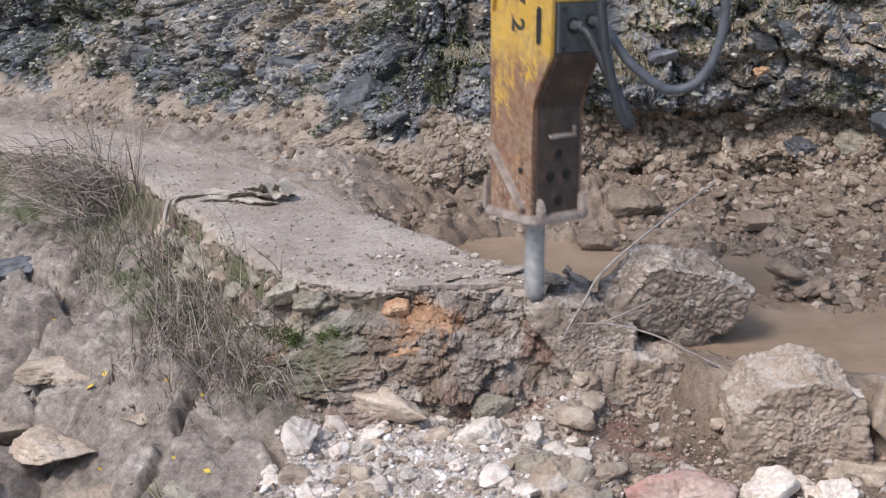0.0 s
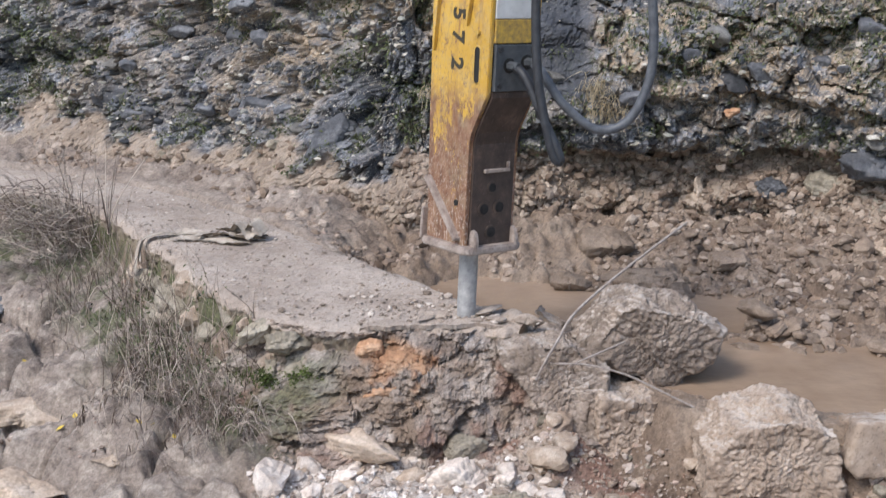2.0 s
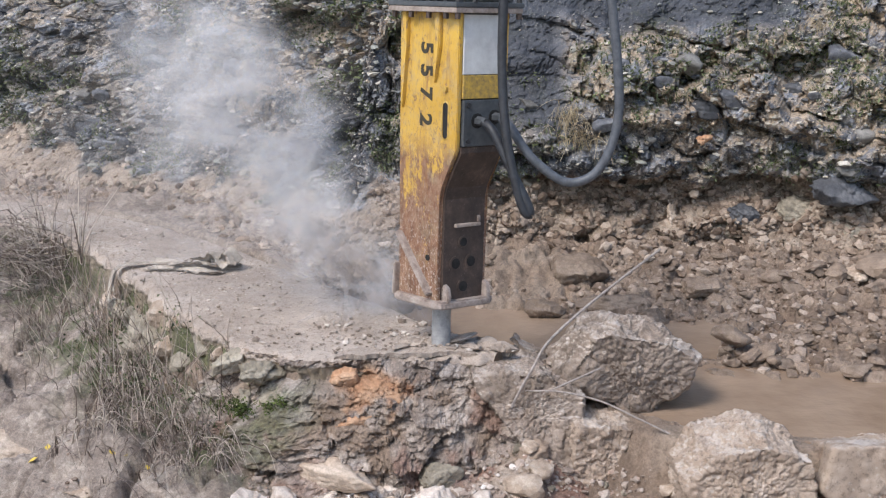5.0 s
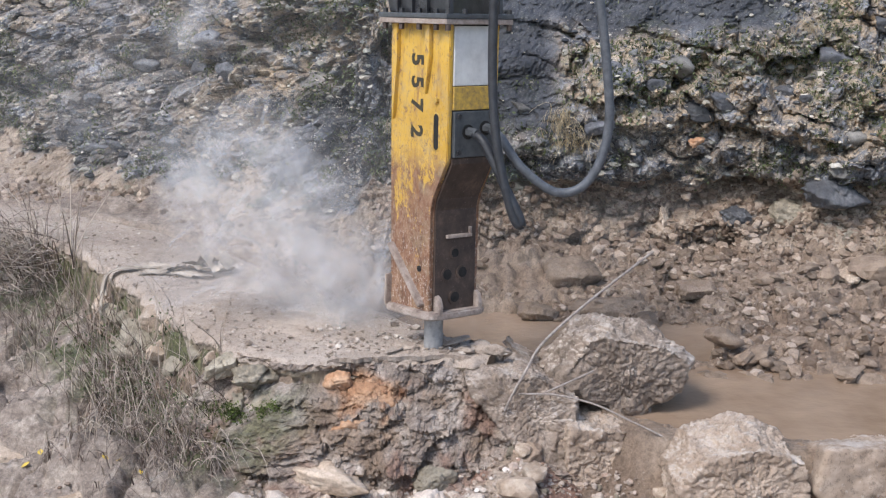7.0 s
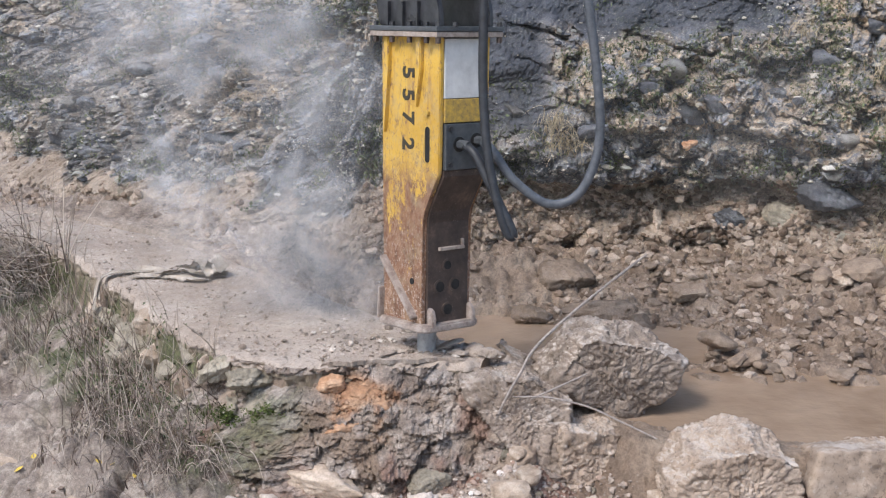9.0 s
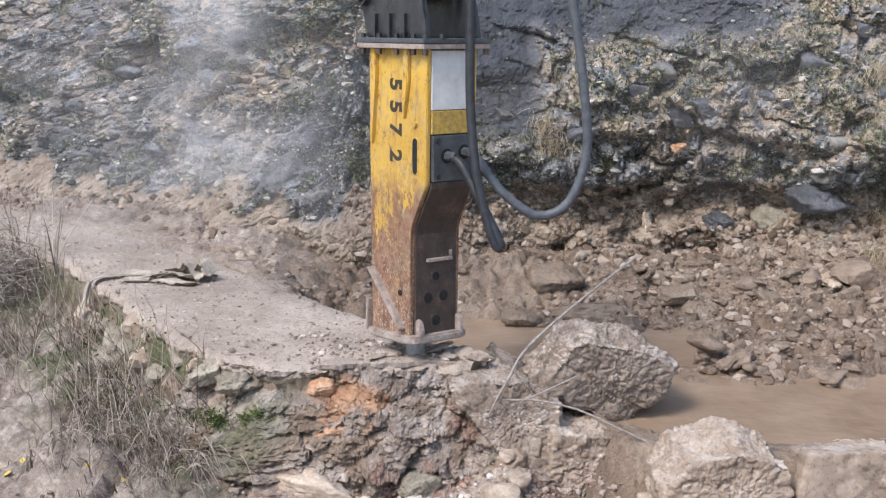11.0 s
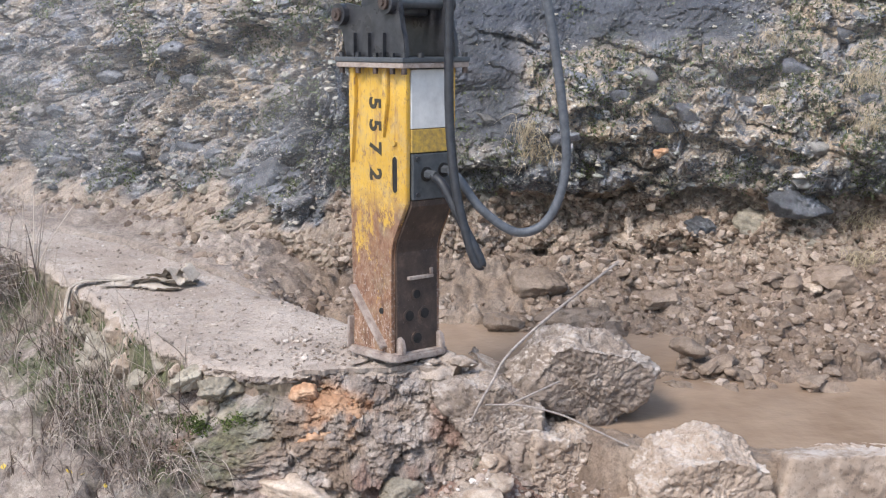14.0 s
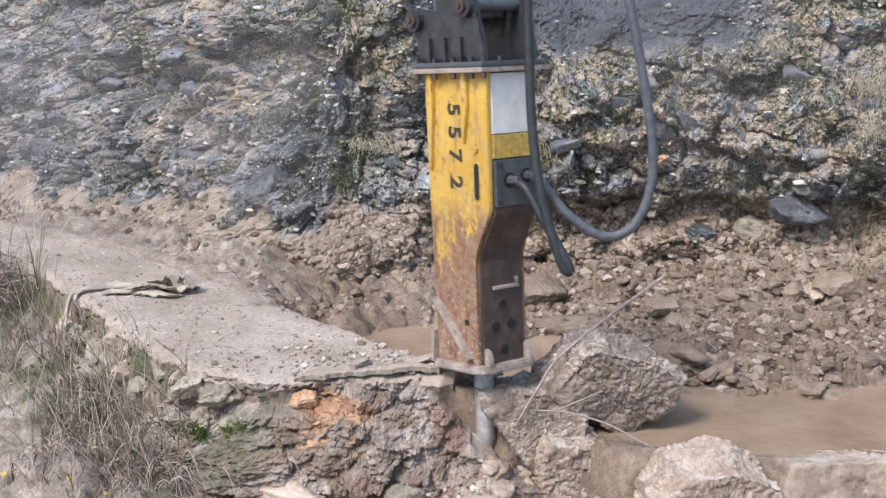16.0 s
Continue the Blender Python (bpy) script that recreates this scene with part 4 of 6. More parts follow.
paint = material("worn_yellow_paint", rusty_paint)
strip_paint = material("scraped_yellow_paint", plain((0.22, 0.15, 0.07), (0.62, 0.39, 0.06), 0.5, 0, 34))
brown = material("brown_steel", brown_steel)
dusty = material("dusty_steel", dusty_steel)
tool_steel = material("tool_steel", plain((0.24, 0.24, 0.24), (0.52, 0.51, 0.49), 0.55, 0.25, 14))
black_paint = material("black_paint", plain((0.010, 0.011, 0.013), (0.05, 0.05, 0.055), 0.33, 0, 12))
grey_cover = material("grey_cover", plain((0.50, 0.49, 0.47), (0.68, 0.67, 0.64), 0.6, 0, 8))
port_steel = material("port_steel", plain((0.05, 0.055, 0.06), (0.10, 0.105, 0.11), 0.5, 0.2, 14))
# near-black for solid inlays: shade inside slot and holes given as colour
hole_shade = material("hole_shade", plain((0.008, 0.008, 0.008), (0.02, 0.018, 0.016), 0.8))
rubber = material("hose_rubber", plain((0.045, 0.05, 0.058), (0.11, 0.117, 0.13), 0.55, 0, 18))
dark_rubber = material("dark_hose_rubber", plain((0.012, 0.012, 0.014), (0.035, 0.037, 0.042), 0.5, 0, 18))
stencil_ink = material("stencil_ink", plain((0.02, 0.018, 0.014), (0.06, 0.05, 0.03), 0.7))


def breaker():
    """The hydraulic breaker: origin on the tool's axis at the underside of the foot plate; -y is the numbered side, +x the side of the hoses."""
    top = new("hydraulic_breaker")
    tagged(top, "worn yellow hydraulic breaker, rusted brown towards its chisel", "hydraulic breaker")
    # side plates with the stepped front edge
    outline = [(-0.22, 0.07), (0.205, 0.07), (0.205, 0.78), (0.225, 0.86), (0.375, 1.12), (0.385, 2.02), (-0.25, 2.02), (-0.235, 1.3)]
    for y0, y1 in ((-0.215, -0.18), (0.18, 0.215)):
        bm = bmesh.new()
        prism(bm, outline, "y", y0, y1)
        bmesh.ops.bevel(bm, geom=list(bm.edges), offset=0.006, segments=2, affect="EDGES")
        part("side_plate", from_bm("side_plate", bm, paint), top, "yellow paint worn to rust near the foot")
    bm = bmesh.new()
    prism(bm, [(0.225, 0.06), (0.225, 0.77), (0.245, 0.85), (0.385, 1.10), (0.385, 1.14), (0.34, 1.14), (0.17, 0.85), (0.17, 0.06)], "y", -0.178, 0.178)
    part("front_plate", from_bm("front_plate", bm, brown), top, "dark brown bare steel front")
    bm = bmesh.new()
    box(bm, -0.235, -0.20, -0.178, 0.178, 0.06, 2.02)
    part("rear_plate", from_bm("rear_plate", bm, brown), top)
    bm = bmesh.new()
    box(bm, 0.31, 0.36, -0.178, 0.178, 1.14, 2.02)
    part("inner_body", from_bm("inner_body", bm, black_paint), top)
    bm = bmesh.new()
    box(bm, 0.362, 0.388, -0.178, 0.178, 1.62, 2.01, 0.004)
    part("cover_plate", from_bm("cover_plate", bm, grey_cover), top, "pale grey cover plate")
    bm = bmesh.new()
    box(bm, 0.36, 0.392, -0.178, 0.178, 1.46, 1.615, 0.005)
    part("cross_bar", from_bm("cross_bar", bm, strip_paint), top, "scraped yellow cross bar")
    bm = bmesh.new()
    box(bm, 0.365, 0.40, -0.174, 0.174, 1.145, 1.452, 0.006)
    port = part("port_plate", from_bm("port_plate", bm, port_steel), top, "dark grey bolted hose port plate")
    for y, z in ((-0.14, 1.18), (0.14, 1.18), (-0.14, 1.42), (0.14, 1.42)):
        bm = bmesh.new()
        disc(bm, (0.406, y, z), (1, 0, 0), 0.018, 0.018, 6)
        part("bolt", from_bm("bolt", bm, black_paint), port)
    for y, z in ((-0.06, 1.315), (0.09, 1.335)):
        bm = bmesh.new()
        disc(bm, (0.402, y, z), (1, 0, 0), 0.05, 0.006, 20)
        part("port_hole", from_bm("port_hole", bm, hole_shade), port)
        bm = bmesh.new()
        disc(bm, (0.43, y, z), (1, 0, 0), 0.032, 0.07, 6)
        disc(bm, (0.475, y, z), (1, 0, -0.1), 0.028, 0.05, 16)
        part("hose_fitting", from_bm("hose_fitting", bm, port_steel), port)
    # slot, bolt holes and ribs of the numbered side
    bm = bmesh.new()
    n = 12
    ring = [(0.262 + 0.026 * math.cos(a), 1.405 + 0.026 * math.sin(a) + 0.0) for a in [math.pi * i / n for i in range(n + 1)]]
    ring += [(0.262 + 0.026 * math.cos(a), 1.215 + 0.026 * math.sin(a)) for a in [math.pi + math.pi * i / n for i in range(n + 1)]]
    prism(bm, ring, "y", -0.219, -0.214)
    part("slot", from_bm("slot", bm, hole_shade), top, "long slot in the side plate, its shaded depth a black inlay")
    bm = bmesh.new()
    edge = [(0.262 + 0.036 * math.cos(a), 1.405 + 0.036 * math.sin(a)) for a in [math.pi * i / n for i in range(n + 1)]]
    edge += [(0.262 + 0.036 * math.cos(a), 1.215 + 0.036 * math.sin(a)) for a in [math.pi + math.pi * i / n for i in range(n + 1)]]
    low = [bm.verts.new((a, -0.217, b)) for a, b in edge]
    inn = [bm.verts.new((a, -0.222, b)) for a, b in ring]
    for i in range(len(ring)):
        j = (i + 1) % len(ring)
        bm.faces.new((low[i], low[j], inn[j], inn[i]))
    part("slot_rim", from_bm("slot_rim", bm, strip_paint), top)
    for x, z, r in ((0.265, 1.52, 0.02),):
        bm = bmesh.new()
        disc(bm, (x, -0.225, z), (0, -1, 0), r, 0.025, 6)
        part("bolt", from_bm("bolt", bm, strip_paint), top)
    for x in (-0.19, 0.16):
        bm = bmesh.new()
        prism(bm, [(x, 2.018), (x + 0.05, 2.018), (x + 0.05, 1.80), (x + 0.015, 1.45 if x < 0 else 1.62), (x, 1.36 if x < 0 else 1.55)], "y", -0.247, -0.213)
        bmesh.ops.bevel(bm, geom=list(bm.edges), offset=0.006, segments=2, affect="EDGES")
        part("stiffening_rib", from_bm("stiffening_rib", bm, paint), top)
    for z0, x0, z1, x1, w in ((0.50, -0.205, 0.11, 0.15, 0.034), (0.055, -0.232, 0.28, -0.218, 0.024)):
        bm = bmesh.new()
        dx, dz = x1 - x0, z1 - z0
        ln = math.hypot(dx, dz)
        ox, oz = -dz / ln * w / 2, dx / ln * w / 2
        prism(bm, [(x0 + ox, z0 + oz), (x1 + ox, z1 + oz), (x1 - ox, z1 - oz), (x0 - ox, z0 - oz)], "y", -0.262, -0.21)
        bmesh.ops.bevel(bm, geom=list(bm.edges), offset=0.005, segments=2, affect="EDGES")
        part("gusset", from_bm("gusset", bm, dusty), top, "dusty steel gusset")
    bm = bmesh.new()
    disc(bm, (0.10, -0.216, 0.36), (0, -1, 0), 0.022, 0.008, 14)
    part("side_hole", from_bm("side_hole", bm, hole_shade), top)
    # retaining pins and weld bar of the front
    for y, z, r in ((-0.01, 0.47, 0.042), (-0.075, 0.325, 0.05), (0.06, 0.33, 0.05), (-0.005, 0.16, 0.05)):
        bm = bmesh.new()
        disc(bm, (0.226, y, z), (1, 0, 0), r, 0.012, 24)
        collar = part("pin_collar", from_bm("pin_collar", bm, brown), top)
        bm = bmesh.new()
        disc(bm, (0.2335, y, z), (1, 0, 0), r * 0.72, 0.004, 24)
        part("pin_hole", from_bm("pin_hole", bm, hole_shade), collar)
    bm = bmesh.new()
    box(bm, 0.222, 0.25, -0.09, 0.13, 0.575, 0.60, 0.006)
    box(bm, 0.222, 0.245, 0.11, 0.13, 0.60, 0.645, 0.006)
    part("weld_bar", from_bm("weld_bar", bm, dusty), top)
    # foot plate with ears
    bm = bmesh.new()
    foot = []
    for cx, cy, a0 in ((0.20, 0.18, 0), (-0.18, 0.18, 90), (-0.18, -0.18, 180), (0.20, -0.18, 270)):
        foot += [(cx + 0.085 * math.cos(radians(a0 + t)), cy + 0.085 * math.sin(radians(a0 + t))) for t in (0, 22, 45, 68, 90)]
    prism(bm, foot, "z", 0.02, 0.075)
    bmesh.ops.bevel(bm, geom=list(bm.edges), offset=0.012, segments=2, affect="EDGES")
    part("foot_plate", from_bm("foot_plate", bm, dusty), top, "scuffed dusty steel foot plate")
    for x, y in ((0.235, -0.16), (0.235, 0.19)):
        bm = bmesh.new()
        prism(bm, [(x - 0.03, 0.05), (x + 0.04, 0.05), (x + 0.05, 0.11), (x + 0.03, 0.17), (x - 0.01, 0.19), (x - 0.03, 0.15)], "y", y - 0.018, y + 0.018)
        bmesh.ops.bevel(bm, geom=list(bm.edges), offset=0.006, segments=2, affect="EDGES")
        part("ear", from_bm("ear", bm, dusty), top)
    # tool
    rings = [(0.0665, 0.3), (0.0665, -0.42), (0.064, -0.50), (0.045, -0.56), (0.02, -0.575)]
    a = np.arange(28) * 2 * np.pi / 28
    v = np.array([[r * math.cos(t), r * math.sin(t), z] for r, z in rings for t in a])
    f = grid_faces(len(rings), 28, True).tolist()
    f.append([(len(rings) - 1) * 28 + i for i in range(28)])
    part("chisel", mesh_of("chisel", v, f, tool_steel), top, "scraped grey steel chisel")
    # flange and mounting bracket
    for name, z0, z1, g, mat in (("flange", 2.02, 2.055, 0.0, dusty), ("bracket_plate", 2.057, 2.09, 0.005, port_steel)):
        bm = bmesh.new()
        box(bm, -0.285 - g, 0.435 + g, -0.29 - g, 0.29 + g, z0, z1, 0.006)
        part(name, from_bm(name, bm, mat), top)
    for x in (-0.25, -0.07, 0.12, 0.30, 0.42):
        for y in (-0.265, 0.265):
            bm = bmesh.new()
            disc(bm, (x, y, 2.0), (0, 0, 1), 0.02, 0.04, 6)
            part("flange_nut", from_bm("flange_nut", bm, brown), top)
            bm = bmesh.new()
            disc(bm, (x, y, 2.105), (0, 0, 1), 0.02, 0.03, 6)
            part("flange_bolt", from_bm("flange_bolt", bm, black_paint), top)
    for y in (-0.13, 0.13):
        for x in (0.43,):
            bm = bmesh.new()
            disc(bm, (x, y, 2.105), (0, 0, 1), 0.02, 0.03, 6)
            part("flange_bolt", from_bm("flange_bolt", bm, black_paint), top)
    cheek = [(-0.25, 2.09), (0.40, 2.09), (0.39, 2.2), (0.345, 2.3), (0.335, 2.42), (0.31, 2.50), (0.24, 2.53), (0.17, 2.505), (0.08, 2.44), (-0.05, 2.415), (-0.17, 2.44), (-0.27, 2.455), (-0.345, 2.41), (-0.345, 2.33), (-0.28, 2.26)]
    for y0, y1 in ((-0.235, -0.195), (0.195, 0.235)):
        bm = bmesh.new()
        prism(bm, cheek, "y", y0, y1)
        bmesh.ops.bevel(bm, geom=list(bm.edges), offset=0.007, segments=2, affect="EDGES")
        ch = part("bracket_cheek", from_bm("bracket_cheek", bm, black_paint), top, "black painted mounting cheek")
        for x, z in ((-0.275, 2.375), (0.24, 2.445)):
            bm = bmesh.new()
            ys = y0 - 0.02 if y0 < 0 else y1 + 0.02
            disc(bm, (x, ys, z), (0, 1, 0), 0.075, 0.05, 24)
            part("pin_boss", from_bm("pin_boss", bm, black_paint), ch)
            bm = bmesh.new()
            ys = y0 - 0.05 if y0 < 0 else y1 + 0.05
            disc(bm, (x, ys, z), (0, 1, 0), 0.045, 0.03, 20)
            disc(bm, (x, ys * 1.06, z), (0, 1, 0), 0.02, 0.02, 6)
            part("pin_cap", from_bm("pin_cap", bm, brown), ch)
        for x in (-0.13, 0.03, 0.19):
            bm = bmesh.new()
            yo = -1 if y0 < 0 else 1
            box(bm, x - 0.007, x + 0.007, *sorted((yo * 0.235, yo * 0.262)), 2.09, 2.25)
            part("cheek_rib", from_bm("cheek_rib", bm, black_paint), ch)
    for x, z in ((-0.275, 2.375), (0.24, 2.445)):
        bm = bmesh.new()
        disc(bm, (x, 0, z), (0, 1, 0), 0.04, 0.40, 20)
        part("mounting_pin", from_bm("mounting_pin", bm, port_steel), top)
    bm = bmesh.new()
    box(bm, -0.16, 0.16, -0.17, 0.17, 2.36, 3.3, 0.02)
    part("linkage", from_bm("linkage", bm, black_paint), top, "dark steel linkage arm")
    # stencilled number running down the side
    for char, z in (("5", 1.78), ("5", 1.63), ("7", 1.48), ("2", 1.30)):
        cu = bpy.data.curves.new("digit", "FONT")
        cu.body, cu.size, cu.align_x, cu.align_y, cu.extrude = char, 0.17, "CENTER", "CENTER", 0.001
        cu.offset = 0.006
        tmp = bpy.data.objects.new("digit", cu)
        me = bpy.data.meshes.new_from_object(tmp)
        bpy.data.objects.remove(tmp)
        me.materials.clear()
        me.materials.append(stencil_ink)
        m = Matrix.Translation((0.045, -0.2175, z)) @ Matrix.Rotation(radians(90), 4, "X") @ Matrix.Rotation(radians(-90), 4, "Z")
        part("digit", me, top, "black stencilled digit", m)
    # hoses: a wide loop that climbs away, and one that hangs beside the body
    loop = curve_through([(0.47, 0.09, 1.33), (0.55, 0.11, 1.27), (0.68, 0.19, 1.08), (0.84, 0.36, 0.93), (0.98, 0.51, 1.02), (1.05, 0.60, 1.35), (1.03, 0.57, 1.85), (0.95, 0.48, 2.6), (0.86, 0.40, 3.2)], 90)
    v, f = tube(loop, 0.031, 14)
    part("hose", mesh_of("hose", v, f, rubber), top, "looping black hydraulic hose")
    hang = curve_through([(0.47, -0.06, 1.31), (0.56, -0.05, 1.25), (0.70, 0.0, 1.00), (0.80, 0.05, 0.80), (0.815, 0.06, 0.735), (0.79, 0.03, 0.76), (0.74, 0.0, 0.92), (0.66, -0.03, 1.25), (0.60, -0.03, 1.7), (0.585, -0.02, 2.3), (0.585, -0.02, 3.1)], 110)
    v, f = tube(hang, 0.031, 14)
    part("hanging_hose", mesh_of("hanging_hose", v, f, dark_rubber), top, "black hydraulic hose hanging in a tight bend")
    return top


# poses of the breaker along the clip
HAMMER = [
    (0.0, pose(0.065, 9.142, 0.523, -1.39, -1.35, -50.62)),
    (0.5, pose(-0.290, 9.576, 0.908, -2.79, 1.25, -49.86)),
    (1.0, pose(-0.213, 9.540, 0.536, -2.72, 1.20, -49.84)),
    (1.5, pose(-0.213, 9.539, 0.530, -2.78, 0.93, -49.98)),
    (2.0, pose(-0.208, 9.530, 0.483, -3.02, -0.28, -50.03)),
    (2.5, pose(-0.193, 9.529, 0.430, -2.89, -0.61, -50.14)),
    (3.0, pose(-0.200, 9.529, 0.386, -2.76, -0.86, -50.26)),
    (3.5, pose(-0.207, 9.529, 0.358, -2.93, -0.91, -50.45)),
    (4.0, pose(-0.213, 9.521, 0.332, -3.17, -1.79, -49.73)),
    (6.5, pose(-0.227, 9.521, 0.248, -3.19, -2.04, -49.77)),
    (7.0, pose(-0.228, 9.518, 0.235, -3.23, -2.20, -49.75)),
    (7.5, pose(-0.230, 9.515, 0.217, -3.11, -2.21, -49.77)),
    (8.0, pose(-0.234, 9.512, 0.202, -3.03, -2.24, -49.70)),
    (8.5, pose(-0.231, 9.510, 0.186, -3.10, -2.50, -49.74)),
    (9.0, pose(-0.232, 9.508, 0.170, -3.07, -2.67, -49.76)),
    (11.5, pose(-0.241, 9.506, 0.095, -2.95, -2.97, -49.66)),
    (12.0, pose(-0.238, 9.506, 0.077, -2.84, -3.13, -49.61)),
    (12.5, pose(-0.238, 9.507, 0.063, -2.78, -3.34, -49.65)),
    (13.0, pose(-0.244, 9.508, 0.049, -2.90, -3.30, -49.61)),
    (13.5, pose(-0.245, 9.507, 0.033, -2.81, -3.36, -49.62)),
    (14.0, pose(-0.248, 9.507, 0.018, -2.77, -3.40, -49.53)),
    (14.5, pose(-0.252, 9.507, 0.006, -2.64, -3.40, -49.44)),
    (15.0, pose(-0.247, 9.508, 0.009, -2.96, -2.99, -49.36)),
    (15.5, pose(-0.082, 9.445, 0.167, -1.85, -3.59, -49.38)),
    (16.0, pose(0.350, 9.244, 0.058, -1.40, -5.42, -51.02)),
]


# ---- build ----
ground()
water()
path = path_slab()
bank()
cut_face()
scattered_stones()
hammer = breaker()


# ---- fallen blocks of the broken path ----
boulder = cut_stone("concrete_boulder", (1.06, 9.42, -0.12), [(-0.50, -0.02), (-0.33, 0.28), (-0.06, 0.35), (0.26, 0.27), (0.50, 0.06), (0.44, -0.12), (0.08, -0.38), (-0.24, -0.20)], 0.56, 5, shaded_mud_lump, "broken lump of muddy concrete propped on rubble", (0, 0, 4), "broken concrete", 0.03, 0.03, 7, (-0.25, 0.1, 0.35), 0.16)
support = cut_stone("concrete_block", (0.90, 9.04, -0.72), [(-0.28, 0.20), (-0.20, 0.38), (0.14, 0.34), (0.23, 0.12), (0.26, -0.34), (0.10, -0.45), (-0.28, -0.42)], 0.46, 8, rubble_concrete, "upright block of broken concrete under a tilted lump", (0, 0, 10), "broken concrete", 0.025, 0.03, 7, (-0.12, 0.06, 0.15), -0.15)
wedge = cut_stone("concrete_wedge", (0.42, 9.13, -0.40), [(-0.42, 0.32), (0.05, 0.35), (0.29, 0.20), (0.30, -0.18), (0.14, -0.34), (0.02, -0.28), (-0.22, 0.02)], 0.50, 12, shaded_mud_lump, "loose wedge of cracked concrete at the path's end", (0, 0, 6), "broken concrete", 0.03, 0.03, 7, (-0.2, 0.1, 0.5), -0.3)
block = cut_stone("concrete_block", (1.70, 8.46, -0.63), [(-0.40, 0.22), (-0.29, 0.34), (0.16, 0.40), (0.34, 0.33), (0.41, 0.10), (0.40, -0.30), (0.26, -0.41), (-0.33, -0.39), (-0.40, -0.16)], 0.60, 21, rubble_concrete, "squared tan block of broken concrete lying in mud", (0, -2, 10), "broken concrete", 0.02, 0.028, 7, (-0.06, 0.04, 0.08), -0.08)
cut_stone("concrete_slab", (2.72, 8.84, -0.53), [(-0.54, -0.02), (-0.50, 0.085), (0.55, 0.10), (0.60, -0.02), (0.50, -0.11), (-0.46, -0.10)], 0.95, 27, rubble_concrete, "flat slab of broken concrete tipped over a dark hollow", (-6, 2, 8), "broken concrete", 0.012, 0.018, 6, (0.06,))
single_stone("concrete_lump", (2.35, 9.12, -0.92), (0.5, 0.4, 0.42), 29, mud_stone, "buried lump of broken concrete holding up a slab", (0, 0, 8), 4, 10, 0.04, 0.02, "broken concrete")

# ledges and larger stones standing out of the bank
slate = earth("slate", (0.05, 0.052, 0.058), (0.12, 0.122, 0.13), (0.25, 0.25, 0.255), 0.3, 40, 0.35)
dim_stone = earth("dim_stone", (0.09, 0.085, 0.078), (0.18, 0.17, 0.155), (0.31, 0.295, 0.265), 0.2, 40, 0.3)
pts, nb, soil, moss, dry, hh = BANK_POINTS
ledge_rs = np.random.RandomState(77)
ledge_meshes = [stone_mesh("ledge_rock", (1.0, ledge_rs.uniform(0.45, 0.7), ledge_rs.uniform(0.35, 0.65)), 400 + i, (slate, dim_stone, grey_stone, slate, tan_stone)[i % 5], 4, 10, 0.06, 0.03) for i in range(15)]
rocky = np.where((pts[:, 0] > -6.2) & (pts[:, 0] < 5.2) & (hh < 2.8) & (soil < 0.5))[0]
clayey = np.where((pts[:, 0] > -6.2) & (pts[:, 0] < 5.2) & (soil >= 0.5))[0]
for i in range(150):
    where = rocky if i < 105 else clayey
    at = pts[where[ledge_rs.randint(len(where))]]
    s = ledge_rs.uniform(0.12, 0.36) * (1.5 if i % 9 == 0 else 1)
    mesh = ledge_meshes[(0, 1, 3, 5, 6, 8, 10, 11, 13)[ledge_rs.randint(9)]] if i < 105 else ledge_meshes[(2, 4, 7, 9, 12, 14)[i % 6]]
    ob = new("ledge_rock", mesh)
    ob.matrix_world = pose(at[0], at[1] + s * 0.12, at[2] - s * 0.1, ledge_rs.uniform(-25, 10), ledge_rs.uniform(-22, 22), ledge_rs.uniform(-40, 40)) @ Matrix.Diagonal((s, s, s, 1))
    tagged(ob, "weathered rock jutting from the lichened bank" if i < 105 else "pale rock lodged in the clay of the bank", "rock", "rocks in the bank")
for name, x, y, z, a, b, c, mat, label in (
        ("slate_ledge", -4.03, 15.6, 0.55, 1.1, 0.6, 0.35, slate, "smooth blue-grey slate ledge in the bank"), ("slate_ledge", -3.3, 15.1, 0.5, 0.9, 0.5, 0.3, slate, "smooth blue-grey slate ledge in the bank"),
        ("slate_ledge", -2.36, 14.4, 0.70, 0.7, 0.5, 0.5, slate, "dark squared slate block in the bank"), ("slate_ledge", -1.65, 13.62, 0.5, 0.55, 0.4, 0.5, slate, "dark squared slate block in the bank"),
        ("slate_ledge", 3.13, 13.22, 0.16, 0.5, 0.35, 0.3, grey_stone, "grey squared block at the bank's foot"), ("slate_ledge", 3.45, 12.92, 0.42, 0.7, 0.4, 0.3, slate, "blue-grey slab under the bank's brow"),
        ("slate_ledge", 2.55, 13.12, 0.16, 0.3, 0.25, 0.22, slate, "dark slate piece under the bank's brow"), ("orange_stone", 2.15, 13.0, 0.89, 0.14, 0.1, 0.11, rust_stone, "orange stone lodged in the bank"),
        ("pale_stone", 1.9, 13.22, 0.14, 0.11, 0.1, 0.20, tan_stone, "upright pale stone under the bank's brow"), ("pale_stone", 1.62, 13.5, 1.72, 0.16, 0.1, 0.12, tan_stone, "pale stone lodged in the bank")):
    single_stone(name, (x, y, z), (a, b, c), int(abs(x * 97)) + 7, mat, label, (-8, 6, 12), 5, 11, 0.05, 0.025)

